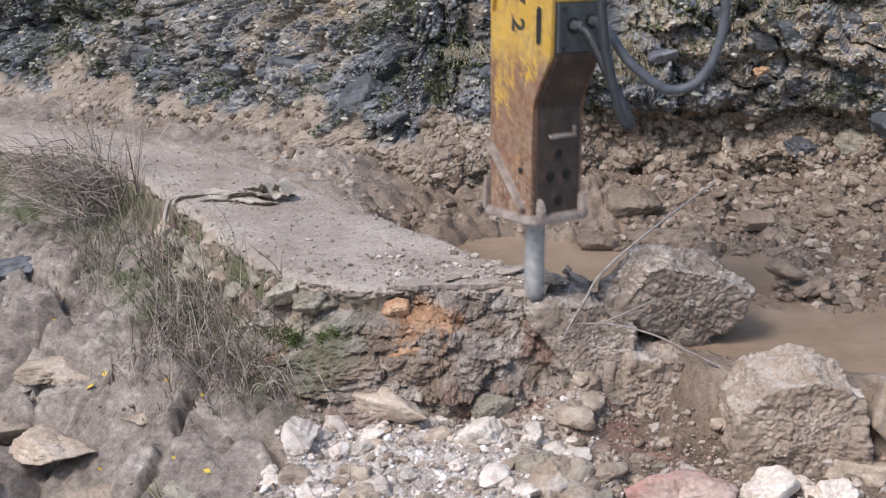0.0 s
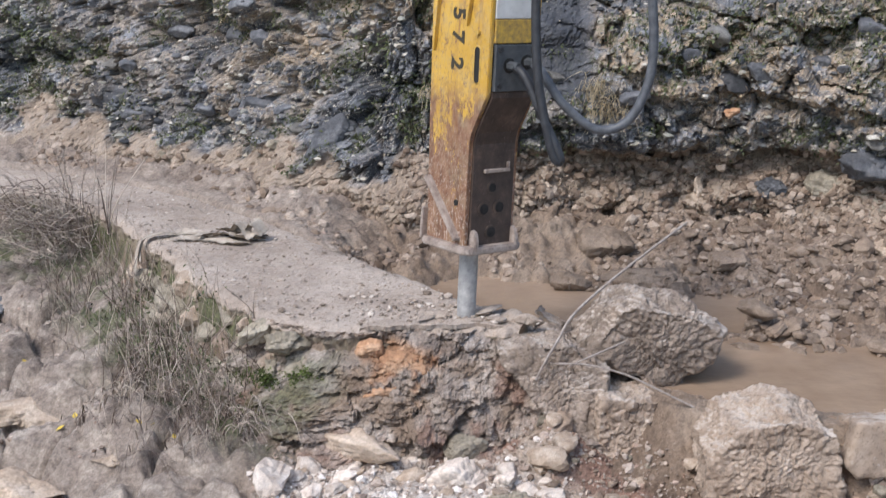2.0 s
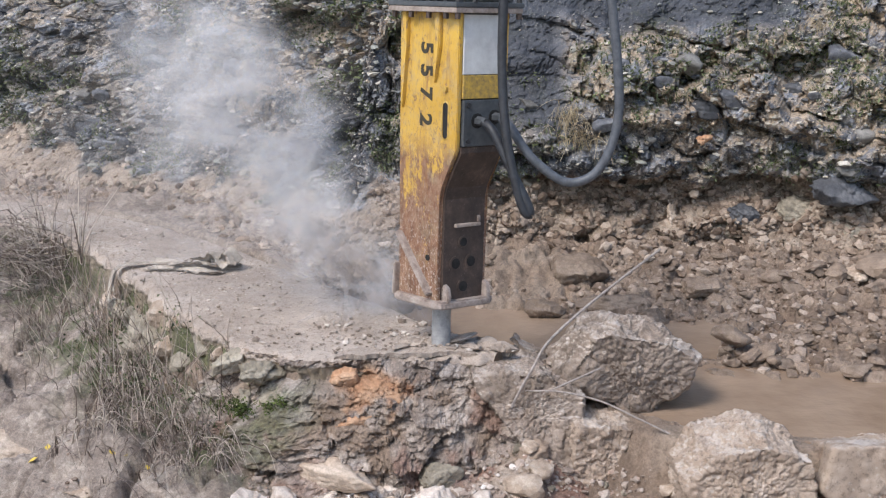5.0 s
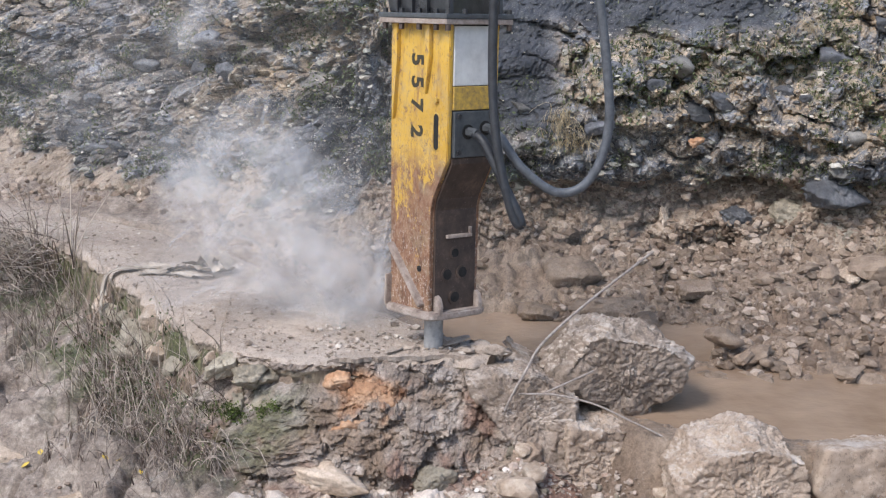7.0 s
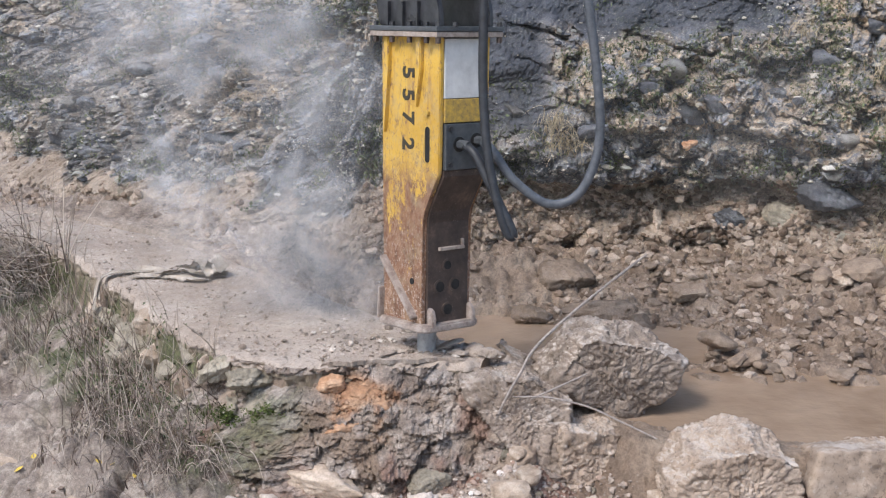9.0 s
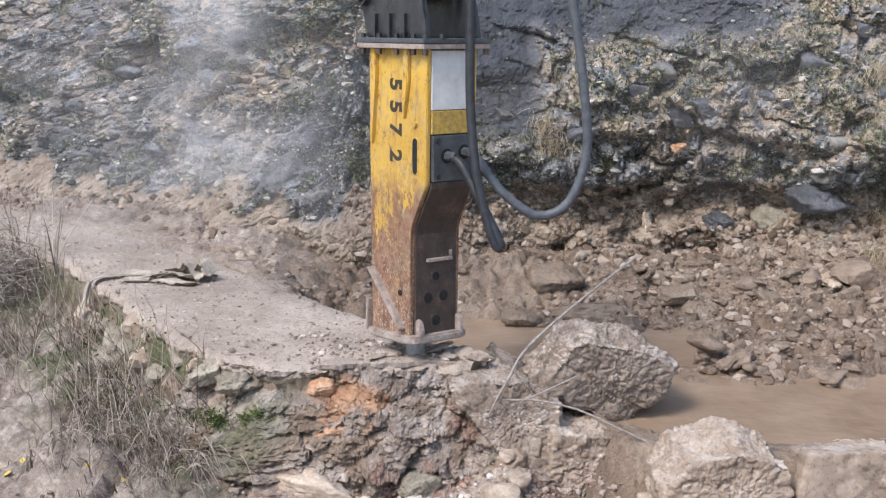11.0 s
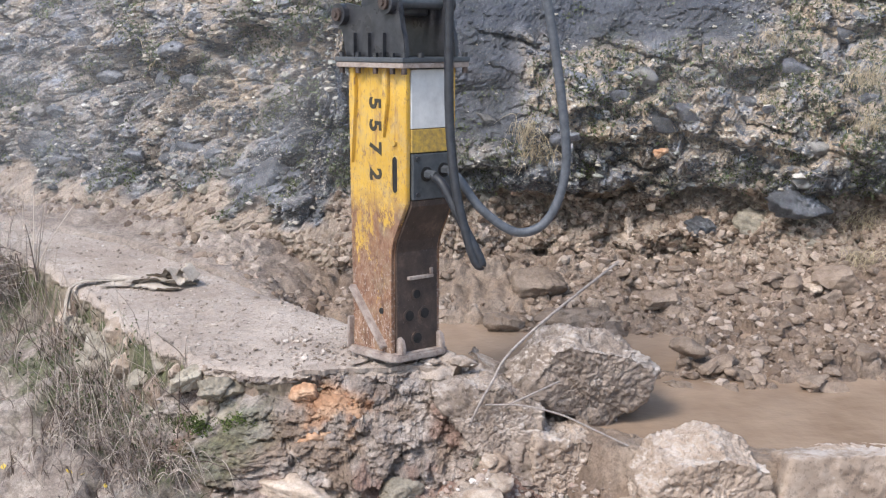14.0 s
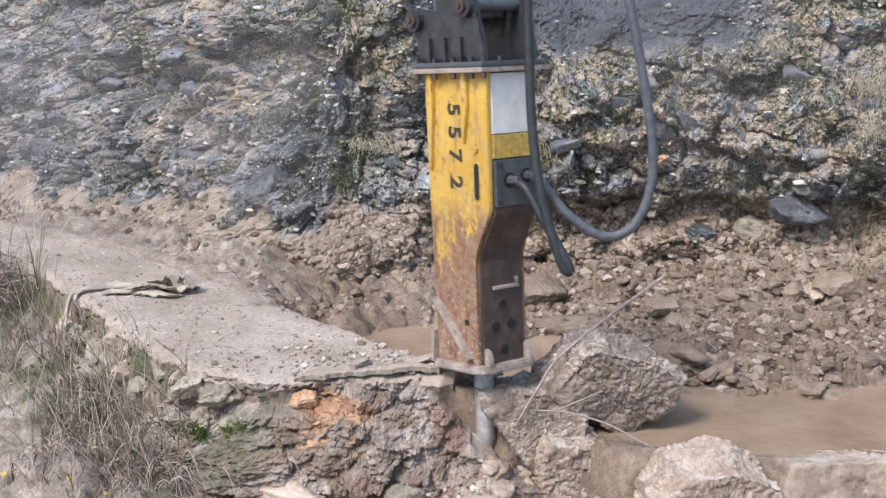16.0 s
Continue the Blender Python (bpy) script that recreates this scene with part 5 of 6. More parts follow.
# single stones of the rubble
ROCKS = [
    ("limestone_rock", -0.24, 8.5, -0.83, 0.36, 0.32, 0.32, lime_stone, "pale limestone rock resting on white gravel"),
    ("limestone_rock", 0.06, 8.4, -0.78, 0.16, 0.16, 0.15, lime_stone, "small pale limestone rock on rubble"),
    ("limestone_rock", 0.22, 8.0, -0.86, 0.54, 0.36, 0.30, tan_stone, "long tan limestone rock on white gravel"),
    ("limestone_rock", 0.10, 8.2, -0.86, 0.34, 0.26, 0.22, grey_stone, "flat greyish rock half buried in rubble"),
    ("limestone_rock", 1.50, 7.92, -0.90, 0.42, 0.36, 0.30, lime_stone, "cream rock with white dust on rubble"),
    ("limestone_rock", 1.90, 7.88, -0.90, 0.36, 0.32, 0.28, lime_stone, "pale angular rock among the rubble"),
    ("limestone_rock", 2.12, 8.32, -0.93, 0.62, 0.5, 0.36, tan_stone, "broad tan rock below the tipped slab"),
    ("sandstone_rock", 2.5, 8.15, -0.93, 0.4, 0.36, 0.3, mud_stone, "muddy brown rock below the tipped slab"),
    ("red_rock", 0.96, 7.95, -0.90, 0.70, 0.42, 0.30, red_stone, "rock smeared with pinkish red dust"),
    ("dirt_lump", 0.41, 8.83, -0.56, 0.27, 0.25, 0.23, mud_stone, "crumbly lump of tan dirt"),
    ("grey_rock", -0.21, 8.76, -0.70, 0.30, 0.2, 0.2, grey_stone, "grey rock dusted with red clay"),
    ("whitish_rock", -0.98, 8.80, -0.72, 0.84, 0.34, 0.30, tan_stone, "long whitened rock set in the broken face"),
    ("ochre_rock", -0.62, 9.05, -0.20, 0.36, 0.2, 0.16, rust_stone, "rust-orange rock in the broken face"),
    ("ochre_rock", -0.88, 9.10, -0.12, 0.20, 0.16, 0.13, rust_stone, "small orange rock under the path's lip"),
    ("ochre_rock", -0.74, 8.95, -0.39, 0.46, 0.2, 0.13, rust_stone, "flat orange-brown rock in the broken face"),
    ("grey_rock", -1.48, 9.18, -0.12, 0.27, 0.22, 0.19, grey_stone, "rounded grey stone under the path's corner"),
    ("grey_rock", -1.72, 9.38, -0.12, 0.3, 0.2, 0.18, grey_stone, "weathered grey kerb stone at the path's edge"),
    ("grey_rock", -1.62, 9.22, -0.36, 0.22, 0.2, 0.2, grey_stone, "mossy stone low in the path's wall"),
    ("grey_rock", -1.32, 9.02, -0.52, 0.3, 0.24, 0.26, mud_stone, "brown stone at the wall's foot"),
    ("limestone_ledge", -3.28, 8.85, -1.10, 0.62, 0.45, 0.22, tan_stone, "pale limestone ledge with a dark hollow under it"),
    ("limestone_ledge", -3.05, 9.45, -1.02, 0.5, 0.4, 0.22, tan_stone, "weathered pale ledge on the rock slope"),
    ("limestone_ledge", -2.35, 8.35, -1.12, 0.6, 0.5, 0.24, grey_stone, "flat grey ledge on the rock slope"),
    ("limestone_ledge", -2.75, 8.15, -1.2, 0.45, 0.4, 0.28, tan_stone, "broken pale ledge on the rock slope"),
    ("limestone_ledge", -3.55, 10.1, -0.98, 0.7, 0.5, 0.2, tan_stone, "weathered cream ledge on the rock slope"),
    ("limestone_ledge", -3.9, 9.3, -1.25, 0.6, 0.5, 0.3, tan_stone, "weathered cream ledge on the rock slope"),
    ("limestone_ledge", -2.62, 9.1, -0.98, 0.5, 0.3, 0.14, tan_stone, "low cream ledge on the rock slope"),
    ("limestone_ledge", -4.3, 10.9, -0.9, 0.9, 0.6, 0.2, grey_stone, "broad grey shelf on the rock slope"),
    ("limestone_ledge", -4.6, 12.0, -0.78, 0.9, 0.5, 0.2, slate, "dark grey shelf below the straw"),
    ("limestone_ledge", -2.05, 8.0, -1.05, 0.5, 0.4, 0.2, grey_stone, "flat grey shelf beside the gravel"),
    ("fallen_rock", 0.62, 11.55, -0.36, 0.34, 0.26, 0.24, mud_stone, "mud-caked rock lying in the basin"),
    ("fallen_rock", 1.15, 11.75, -0.36, 0.8, 0.4, 0.2, mud_stone, "flat mud-caked slab lying in the basin"),
    ("fallen_rock", 2.02, 11.95, -0.25, 0.36, 0.26, 0.18, mud_stone, "brown stone on the mud below the bank"),
    ("fallen_rock", 3.4, 12.1, -0.15, 0.24, 0.2, 0.14, tan_stone, "reddish stone on the mud below the bank"),
    ("fallen_rock", 0.95, 12.35, -0.2, 0.6, 0.4, 0.3, mud_stone, "mud-caked rock under the clay bank"),
]
for i, (name, x, y, z, a, b, c, mat, label) in enumerate(ROCKS):
    single_stone(name, (x, y, z), (a, b, c), 50 + i, mat, label, ((i * 37) % 14 - 7, (i * 53) % 16 - 8, (i * 71) % 60 - 30), 5, 11, 0.06, 0.022)


def many_stones(name, count, area, keep, sizes, mats, label, group, seed, sink=0.25):
    """Countable stones, each an object of its own, on shared meshes."""
    rs = np.random.RandomState(seed)
    meshes = [stone_mesh(name, (1, rs.uniform(0.65, 0.95), rs.uniform(0.4, 0.75)), seed * 10 + i, mats[i % len(mats)], 3, 9, 0.06, 0.03) for i in range(9)]
    x, y = rs.uniform(area[0], area[1], count * 30), rs.uniform(area[2], area[3], count * 30)
    z, masks = ground_height(x, y)
    ok = np.where(keep(x, y, z, masks, rs))[0][:count]
    for i in ok:
        s = rs.uniform(*sizes) * (0.6 + rs.gamma(1.2, 0.35))
        ob = new(name, meshes[rs.randint(9)])
        ob.matrix_world = pose(x[i], y[i], z[i] + s * 0.3 - s * sink, rs.uniform(-15, 15), rs.uniform(-15, 15), rs.uniform(0, 360)) @ Matrix.Diagonal((s, s, s, 1))
        tagged(ob, label, "stone", group)


def in_basin(x, y, z, masks, rs):
    return (line_distance(x, y, FAR_EDGE) < -0.25) & (line_distance(x, y, FRONT_LINE) < -0.3) & (z > WATER_LEVEL - 0.03) & (line_distance(x, y, BANK_FOOT) > -0.1) \
        & (fbm(np.column_stack([x, y, 0 * x]), 1.1, 3, 0.6, 5) + 0.5 * smooth(0.8, 2.0, x) > rs.uniform(0.0, 0.6, len(x)))


def in_gravel(x, y, z, masks, rs):
    return (masks["lime"] > 0.4) & (line_distance(x, y, FRONT_LINE) > 0.35)


def in_rubble(x, y, z, masks, rs):
    sn = line_distance(x, y, FRONT_LINE)
    return (masks["lime"] < 0.5) & (sn > 0.15) & (sn < 1.9) & (masks["rock"] < 0.4)


many_stones("mud_stone", 240, (-1.2, 4.6, 9.3, 13.0), in_basin, (0.08, 0.17), [mud_stone], "mud-caked stone lying in the dug basin", "stones in the mud", 4)
def in_pool(x, y, z, masks, rs):
    return np.hypot((x - 2.12) / 0.42, (y - 10.12) / 0.30) < rs.uniform(0.5, 1.1, len(x))


many_stones("pool_stone", 34, (1.6, 2.7, 9.7, 10.5), in_pool, (0.12, 0.19), [mud_stone], "wet brown stone heaped at the muddy water's edge", "stones at the water", 9, 0.05)
many_stones("white_stone", 200, (-2.0, 0.9, 7.3, 9.0), in_gravel, (0.05, 0.19), [lime_stone, tan_stone, lime_stone], "broken white limestone piece in the gravel", "white rubble", 5)
many_stones("rubble_stone", 150, (-1.3, 3.2, 7.4, 9.1), in_rubble, (0.06, 0.14), [tan_stone, mud_stone, lime_stone, grey_stone], "broken tan stone in the rubble", "tan rubble", 6)

# stones of the old wall that carries the path
rs = np.random.RandomState(8)
wall_meshes = [stone_mesh("stone", (1, 0.7, 0.75), 300 + i, (grey_stone, mud_stone, tan_stone)[i % 3], 3, 10, 0.06, 0.03) for i in range(9)]
edge = np.array(NEAR_EDGE[4:11])
reach = np.concatenate([[0], np.cumsum(np.hypot(*np.diff(edge, axis=0).T))])
for row, (depth, step, out) in enumerate(((-0.15, 0.27, -0.03), (-0.33, 0.31, 0.04), (-0.50, 0.33, 0.10))):
    d = reach[-1] * (0.58 if row == 0 else 0.30) + 0.07 * row
    while d < reach[-1]:
        x, y = np.interp(d, reach, edge[:, 0]), np.interp(d, reach, edge[:, 1])
        s = step * rs.uniform(0.75, 1.25)
        turn = 118 + rs.uniform(-20, 20)
        part("stone", wall_meshes[rs.randint(9)], path, "", pose(x - out * 0.8 + rs.uniform(-0.03, 0.03), y - out * 0.6, depth + rs.uniform(-0.03, 0.03), rs.uniform(-12, 12), rs.uniform(-12, 12), turn) @ Matrix.Diagonal((s, s, s * 0.85, 1)))
        d += s * 0.98


# ---- reinforcing rods ----
rod_steel = material("rod_steel", plain((0.17, 0.14, 0.12), (0.38, 0.33, 0.29), 0.7, 0.0, 30))


def rod(points, parent, radius=0.009, label="bent muddy steel rod"):
    inverse = parent.matrix_world.inverted()
    line = curve_through([tuple(inverse @ Vector(p)) for p in points], 40)
    v, f = tube(line, radius, 8)
    return part("reinforcing_rod", mesh_of("reinforcing_rod", v, f, rod_steel), parent, label)


bpy.context.view_layer.update()
rod([(0.26, 8.90, -0.26), (0.33, 8.88, -0.10), (0.41, 8.95, 0.02), (0.48, 9.02, 0.13), (0.62, 9.12, 0.25), (0.90, 9.35, 0.42), (1.31, 9.6, 0.67)], wedge, 0.0095, "long bent steel rod pointing up from the concrete")
rod([(0.36, 8.95, -0.16), (0.42, 8.85, -0.125), (0.60, 8.82, -0.12), (0.85, 8.78, -0.17), (1.08, 8.75, -0.27), (1.30, 8.72, -0.37)], wedge, 0.007)
rod([(0.48, 8.95, -0.18), (0.54, 8.88, -0.12), (0.64, 8.90, -0.08), (0.86, 9.05, -0.03)], wedge, 0.007)
rod([(1.26, 9.3, -0.30), (1.29, 9.28, -0.42), (1.33, 9.27, -0.52)], boulder, 0.009, "rusty rod sticking out of the concrete")


# ---- cloth sling left on the path ----
def cloth_look(n):
    weave = n.voronoi(160)
    col = n.ramp(n.noise(9, 5, 0.7), (0.3, (0.24, 0.20, 0.16)), (0.7, (0.50, 0.435, 0.36)))
    n.finish(n.mix(0.4, col, n.ramp(weave, (0.1, 0.7), (0.6, 1.2)), "MULTIPLY"), 0.95, 0, 0.2)
    n.bump(weave, 0.3, 0.004)


cloth = material("dirty_cloth", cloth_look)


def cloth_sling():
    top = new("cloth_sling")
    top.matrix_world = pose(-2.42, 11.52, 0.012, 0, 0, -8)
    tagged(top, "crumpled muddy beige cloth sling lying on the path", "cloth")
    # folded webbing: long bands lying over one another, bunched up at one end
    for k, (y0, z0, x0, x1, hump) in enumerate(((-0.10, 0.010, -0.34, 0.34, 0.02), (0.0, 0.022, -0.38, 0.42, 0.05), (0.09, 0.014, -0.24, 0.40, 0.03), (-0.03, 0.045, -0.12, 0.36, 0.10), (0.05, 0.060, 0.02, 0.44, 0.11))):
        n, m = 70, 9
        u, v = np.meshgrid(np.linspace(0, 1, n), np.linspace(-1, 1, m), indexing="ij")
        u, v = u.ravel(), v.ravel()
        q = np.column_stack([u * 3 + k * 5, v * 0.5, 0 * u])
        x = x0 + (x1 - x0) * u + 0.02 * v
        y = y0 + 0.055 * v + 0.05 * np.sin(5 * u + 1.7 * k) + 0.02 * fbm(q, 2, 3, 0.5, k)
        z = z0 + hump * np.exp(-((u - 0.55 - 0.06 * k) / 0.13) ** 2) + 0.022 * np.abs(fbm(q, 2.6, 3, 0.5, k + 3)) + 0.022 * v * np.sin(4 * u + k)
        top_v = np.column_stack([x, y, np.maximum(z, 0.008)])
        f = grid_faces(n, m)
        faces = f.tolist() + (f[:, ::-1] + n * m).tolist()
        part("band", mesh_of("band", np.vstack([top_v, top_v - [0, 0, 0.008]]), faces, cloth), top)
    for side, end in ((0.0, (-0.62, -0.30, -0.28)), (0.05, (-0.58, -0.27, -0.16))):
        line = curve_through([(-0.20, side, 0.03), (-0.36, side - 0.01, 0.02), (-0.50, side - 0.06, 0.025), (-0.59, side - 0.16, 0.0), (-0.615, side - 0.22, -0.08), end], 40)
        w = np.array([0.022, -0.02, 0.004])
        strip = np.stack([line - w, line + w, line + w + [0, 0, 0.007], line - w + [0, 0, 0.007]], 1).reshape(-1, 3)
        part("strap", mesh_of("strap", strip, grid_faces(len(line), 4, True), cloth), top, "flat strap hanging over the edge")


cloth_sling()


# ---- plants ----
def straw_look(low, high):
    def build(n):
        n.finish(n.ramp(n.island(), (0.0, low), (1.0, high)), 0.85, 0, 0.2)
    return build


straw = material("dead_stems", straw_look((0.09, 0.06, 0.05), (0.52, 0.44, 0.36)))
blond = material("blond_grass", straw_look((0.36, 0.28, 0.17), (0.60, 0.50, 0.34)))
green = material("green_leaf", straw_look((0.04, 0.05, 0.02), (0.17, 0.185, 0.08)))
yellow_leaf = material("yellow_leaf", plain((0.55, 0.36, 0.04), (0.72, 0.54, 0.10), 0.6, 0, 40))


def stems(name, roots, lengths, lean, droop, radius, mat, seed, label, category, segments=6, rise=1.0, curl=0.16):
    """Thin three-sided stems that bend over."""
    rs = np.random.RandomState(seed)
    n = len(roots)
    t = np.linspace(0, 1, segments)
    a = rs.uniform(0, 2 * np.pi, n)
    side = np.column_stack([np.cos(a), np.sin(a), 0 * a]) * rs.uniform(0.1, 0.7, (n, 1)) + lean
    bend = rs.normal(size=(n, 3)) * curl
    p = roots[:, None] + lengths[:, None, None] * (t[None, :, None] * np.array([0, 0, rise]) + (t ** 1.5)[None, :, None] * side[:, None] - (t ** 2.2)[None, :, None] * np.array([0, 0, rise]) * droop[:, None, None]
                                                   + np.sin(t * 5)[None, :, None] * bend[:, None] * 0.3)
    r = radius[:, None] * (1.1 - 0.8 * t)[None]
    tri = np.array([[1, 0, 0], [-0.5, 0.6, 0.6], [-0.5, -0.6, -0.6]])
    v = p[:, :, None] + r[:, :, None, None] * tri[None, None]
    base = grid_faces(segments, 3, True)
    faces = (base[None] + (np.arange(n) * segments * 3)[:, None, None]).reshape(-1, 4)
    return tagged(new(name, mesh_of(name, v.reshape(-1, 3), faces, mat)), label, category, kind="stuff")


def along_edge(n, rs, lo, hi, out_lo, out_hi):
    """Places outside the path's near edge, between two stretches of it."""
    line = np.array(NEAR_EDGE)
    d = np.concatenate([[0], np.cumsum(np.hypot(*np.diff(line, axis=0).T))])
    s = rs.uniform(lo, hi, n)
    x, y = np.interp(s, d, line[:, 0]), np.interp(s, d, line[:, 1])
    o = out_lo + (out_hi - out_lo) * rs.beta(1.1, 1.8, n)
    x, y = x - 0.85 * o + rs.normal(size=n) * 0.05, y - 0.52 * o + rs.normal(size=n) * 0.05
    return np.column_stack([x, y, ground_height(x, y)[0] - 0.02])


moss_leaf = material("moss_leaf", straw_look((0.035, 0.05, 0.014), (0.14, 0.175, 0.05)))
weed_leaf = material("weed_leaf", straw_look((0.022, 0.03, 0.016), (0.17, 0.195, 0.095)))


def leaf_clumps(name, places, per, spread, size, mat, seed, label, category):
    """Clumps of small bent leaves, each of two facets."""
    rs = np.random.RandomState(seed)
    at = np.repeat(places, per, 0) + rs.normal(size=(len(places) * per, 3)) * spread * [1, 0.6, 0.8] + [0, -0.03, 0.01]
    n = len(at)
    shape = np.array([[0, -1, 0], [0.55, 0, 0.22], [0, 1.2, 0], [-0.55, 0, 0.22]])
    v = np.einsum("nij,kj->nki", turns(n, rs), shape) * rs.uniform(*size, n)[:, None, None] + at[:, None]
    faces = (np.array([[0, 1, 2], [0, 2, 3]])[None] + (np.arange(n) * 4)[:, None, None]).reshape(-1, 3)
    return tagged(new(name, mesh_of(name, v.reshape(-1, 3), faces, mat, True)), label, category, kind="stuff")


def plants():
    rs = np.random.RandomState(12)
    line = np.array(NEAR_EDGE)
    d = np.concatenate([[0], np.cumsum(np.hypot(*np.diff(line, axis=0).T))])
    far, corner = d[4], d[10]
    # dead weeds along the wall, thickest near the corner
    roots = along_edge(1250, rs, far, corner + 0.05, 0.05, 0.85)
    roots = roots[fbm(roots, 2.2, 3, 0.6, 71) + 0.12 > rs.uniform(-0.15, 0.35, len(roots))]
    n = len(roots)
    stems("dead_weeds", roots, rs.uniform(0.2, 0.75, n), np.array([-0.1, -0.1, 0]), rs.uniform(-0.1, 0.6, n), rs.uniform(0.0025, 0.0055, n), straw, 13, "tangle of grey dead weed stems against the path's wall", "dead weeds", 7)
    roots = along_edge(380, rs, d[8] - 0.5, corner + 0.15, 0.3, 1.15)
    stems("fallen_stems", roots + [0, 0, 0.03], rs.uniform(0.2, 0.5, 380), np.array([0.35, -0.75, 0]), rs.uniform(0.8, 1.0, 380), rs.uniform(0.0028, 0.006, 380), straw, 14, "fallen dead stems matted at the wall's foot", "dead weeds", 6)
    # straw heap where the path starts
    x, y = rs.uniform(-4.75, -3.75, 620), rs.uniform(12.3, 13.15, 620)
    roots = np.column_stack([x + 0.9 * rs.rand(620), y, -0.42 + 0.40 * rs.beta(1.6, 1.2, 620) + 0.12 * (y - 12.3)])
    keep = line_distance(roots[:, 0], roots[:, 1], NEAR_EDGE) > 0.03
    roots = roots[keep]
    n = len(roots)
    stems("straw_heap", roots, rs.uniform(0.5, 1.3, n), np.array([-0.65, -0.1, 0]), rs.uniform(-0.4, 1.6, n), rs.uniform(0.003, 0.007, n), straw, 15, "heap of bleached dry straw at the path's edge", "dry grass", 8, 0.30, 0.45)
    twig_root = np.array([[-3.55, 12.28, -0.15]])
    stems("dry_twig", np.repeat(twig_root, 4, 0) + rs.normal(size=(4, 3)) * 0.004, np.array([0.85, 0.8, 0.7, 0.6]), np.array([0.0, 0.0, 0]), np.zeros(4), np.full(4, 0.009), straw, 29, "thin dark twig standing at the path's edge", "twig", 8, 1.0, 0.03)
    # upright dry stalks
    roots = along_edge(26, rs, far - 0.55, far + 0.2, 0.02, 0.2)
    stems("dry_stalks", roots, rs.uniform(0.6, 1.05, 26), np.array([0.0, 0.0, 0]), rs.uniform(0.0, 0.15, 26), rs.uniform(0.003, 0.006, 26), straw, 16, "tall upright dry stalks beside the path", "dry stalks", 8)
    # green shoots
    clumps = [np.array(c) + rs.normal(size=(22, 3)) * [0.05, 0.04, 0.03] for c in ((-1.62, 8.75, -0.78), (-2.25, 7.9, -1.05), (-3.62, 8.2, -1.2), (-4.35, 11.0, -0.85), (-1.75, 9.25, -0.4))]
    roots = np.vstack([along_edge(420, rs, d[6], corner, 0.05, 0.6)] + clumps)
    stems("green_grass", roots, rs.uniform(0.05, 0.2, len(roots)), np.array([-0.1, -0.2, 0]), rs.uniform(0.2, 0.8, len(roots)), rs.uniform(0.003, 0.006, len(roots)), green, 17, "green grass shoots among the dead weeds", "grass", 5)
    # on the bank: moss leaves and dry tufts
    pts, nb, soil, moss, dry, hh = BANK_POINTS
    seen = np.where((pts[:, 0] > -6.4) & (pts[:, 0] < 5.3) & (hh < 2.9) & (moss > 0.45))[0]
    pick = seen[rs.randint(0, len(seen), 9000)]
    stems("bank_moss", pts[pick], rs.uniform(0.02, 0.09, 9000), np.array([0.0, -0.6, 0]), rs.uniform(0.4, 1.1, 9000), rs.uniform(0.004, 0.009, 9000), green, 18, "low green moss and weeds growing on the rock bank", "moss", 4)
    weedy = np.where((pts[:, 0] > -6.4) & (pts[:, 0] < 5.3) & (hh < 2.9) & (soil < 0.5) & (moss + 0.5 * fbm(pts, 1.9, 4, 0.6, 47) > 0.35))[0]
    leaf_clumps("bank_leaves", pts[weedy[rs.randint(0, len(weedy), 1100)]], 9, 0.055, (0.010, 0.024), weed_leaf, 41, "small dark and olive weed leaves over the rock bank", "weeds")
    foot = along_edge(90, rs, d[6], corner + 0.1, 0.05, 0.6) + [0, 0, 0.10]
    leaf_clumps("wall_leaves", foot, 8, 0.07, (0.010, 0.022), weed_leaf, 42, "green weed leaves at the foot of the path's wall", "weeds")
    cushion = np.vstack([np.array(c) + rs.normal(size=(60, 3)) * [0.045, 0.02, 0.03] for c in ((-1.30, 9.02, -0.30), (-1.34, 8.93, -0.56), (-1.60, 9.1, -0.36))])
    leaf_clumps("moss_cushions", cushion, 8, 0.02, (0.006, 0.013), moss_leaf, 43, "bright green moss cushions on the old wall", "moss")
    tufts = []
    for x, h, n in ((0.9, 1.2, 110), (4.0, 1.3, 60), (4.1, 0.3, 70), (1.1, 1.0, 30), (-0.6, 1.1, 30), (-3.0, 1.7, 30), (3.2, 2.0, 30)):
        at = seen[0] if len(seen) == 0 else np.argmin((pts[:, 0] - x) ** 2 + (hh - h) ** 2)
        tufts.append(pts[at] + rs.normal(size=(n, 3)) * [0.09, 0.03, 0.04])
    tufts += [np.array(c) + rs.normal(size=(80, 3)) * [0.10, 0.05, 0.04] for c in ((3.95, 12.45, -0.08), (4.0, 12.95, 1.55), (0.95, 13.0, 0.85))]
    roots = np.vstack(tufts)
    stems("bank_grass", roots, rs.uniform(0.15, 0.5, len(roots)), np.array([0.05, -0.45, 0]), rs.uniform(0.5, 1.3, len(roots)), rs.uniform(0.002, 0.004, len(roots)), blond, 19, "blond dry grass tufts hanging from the rock bank", "dry grass", 7)


plants()


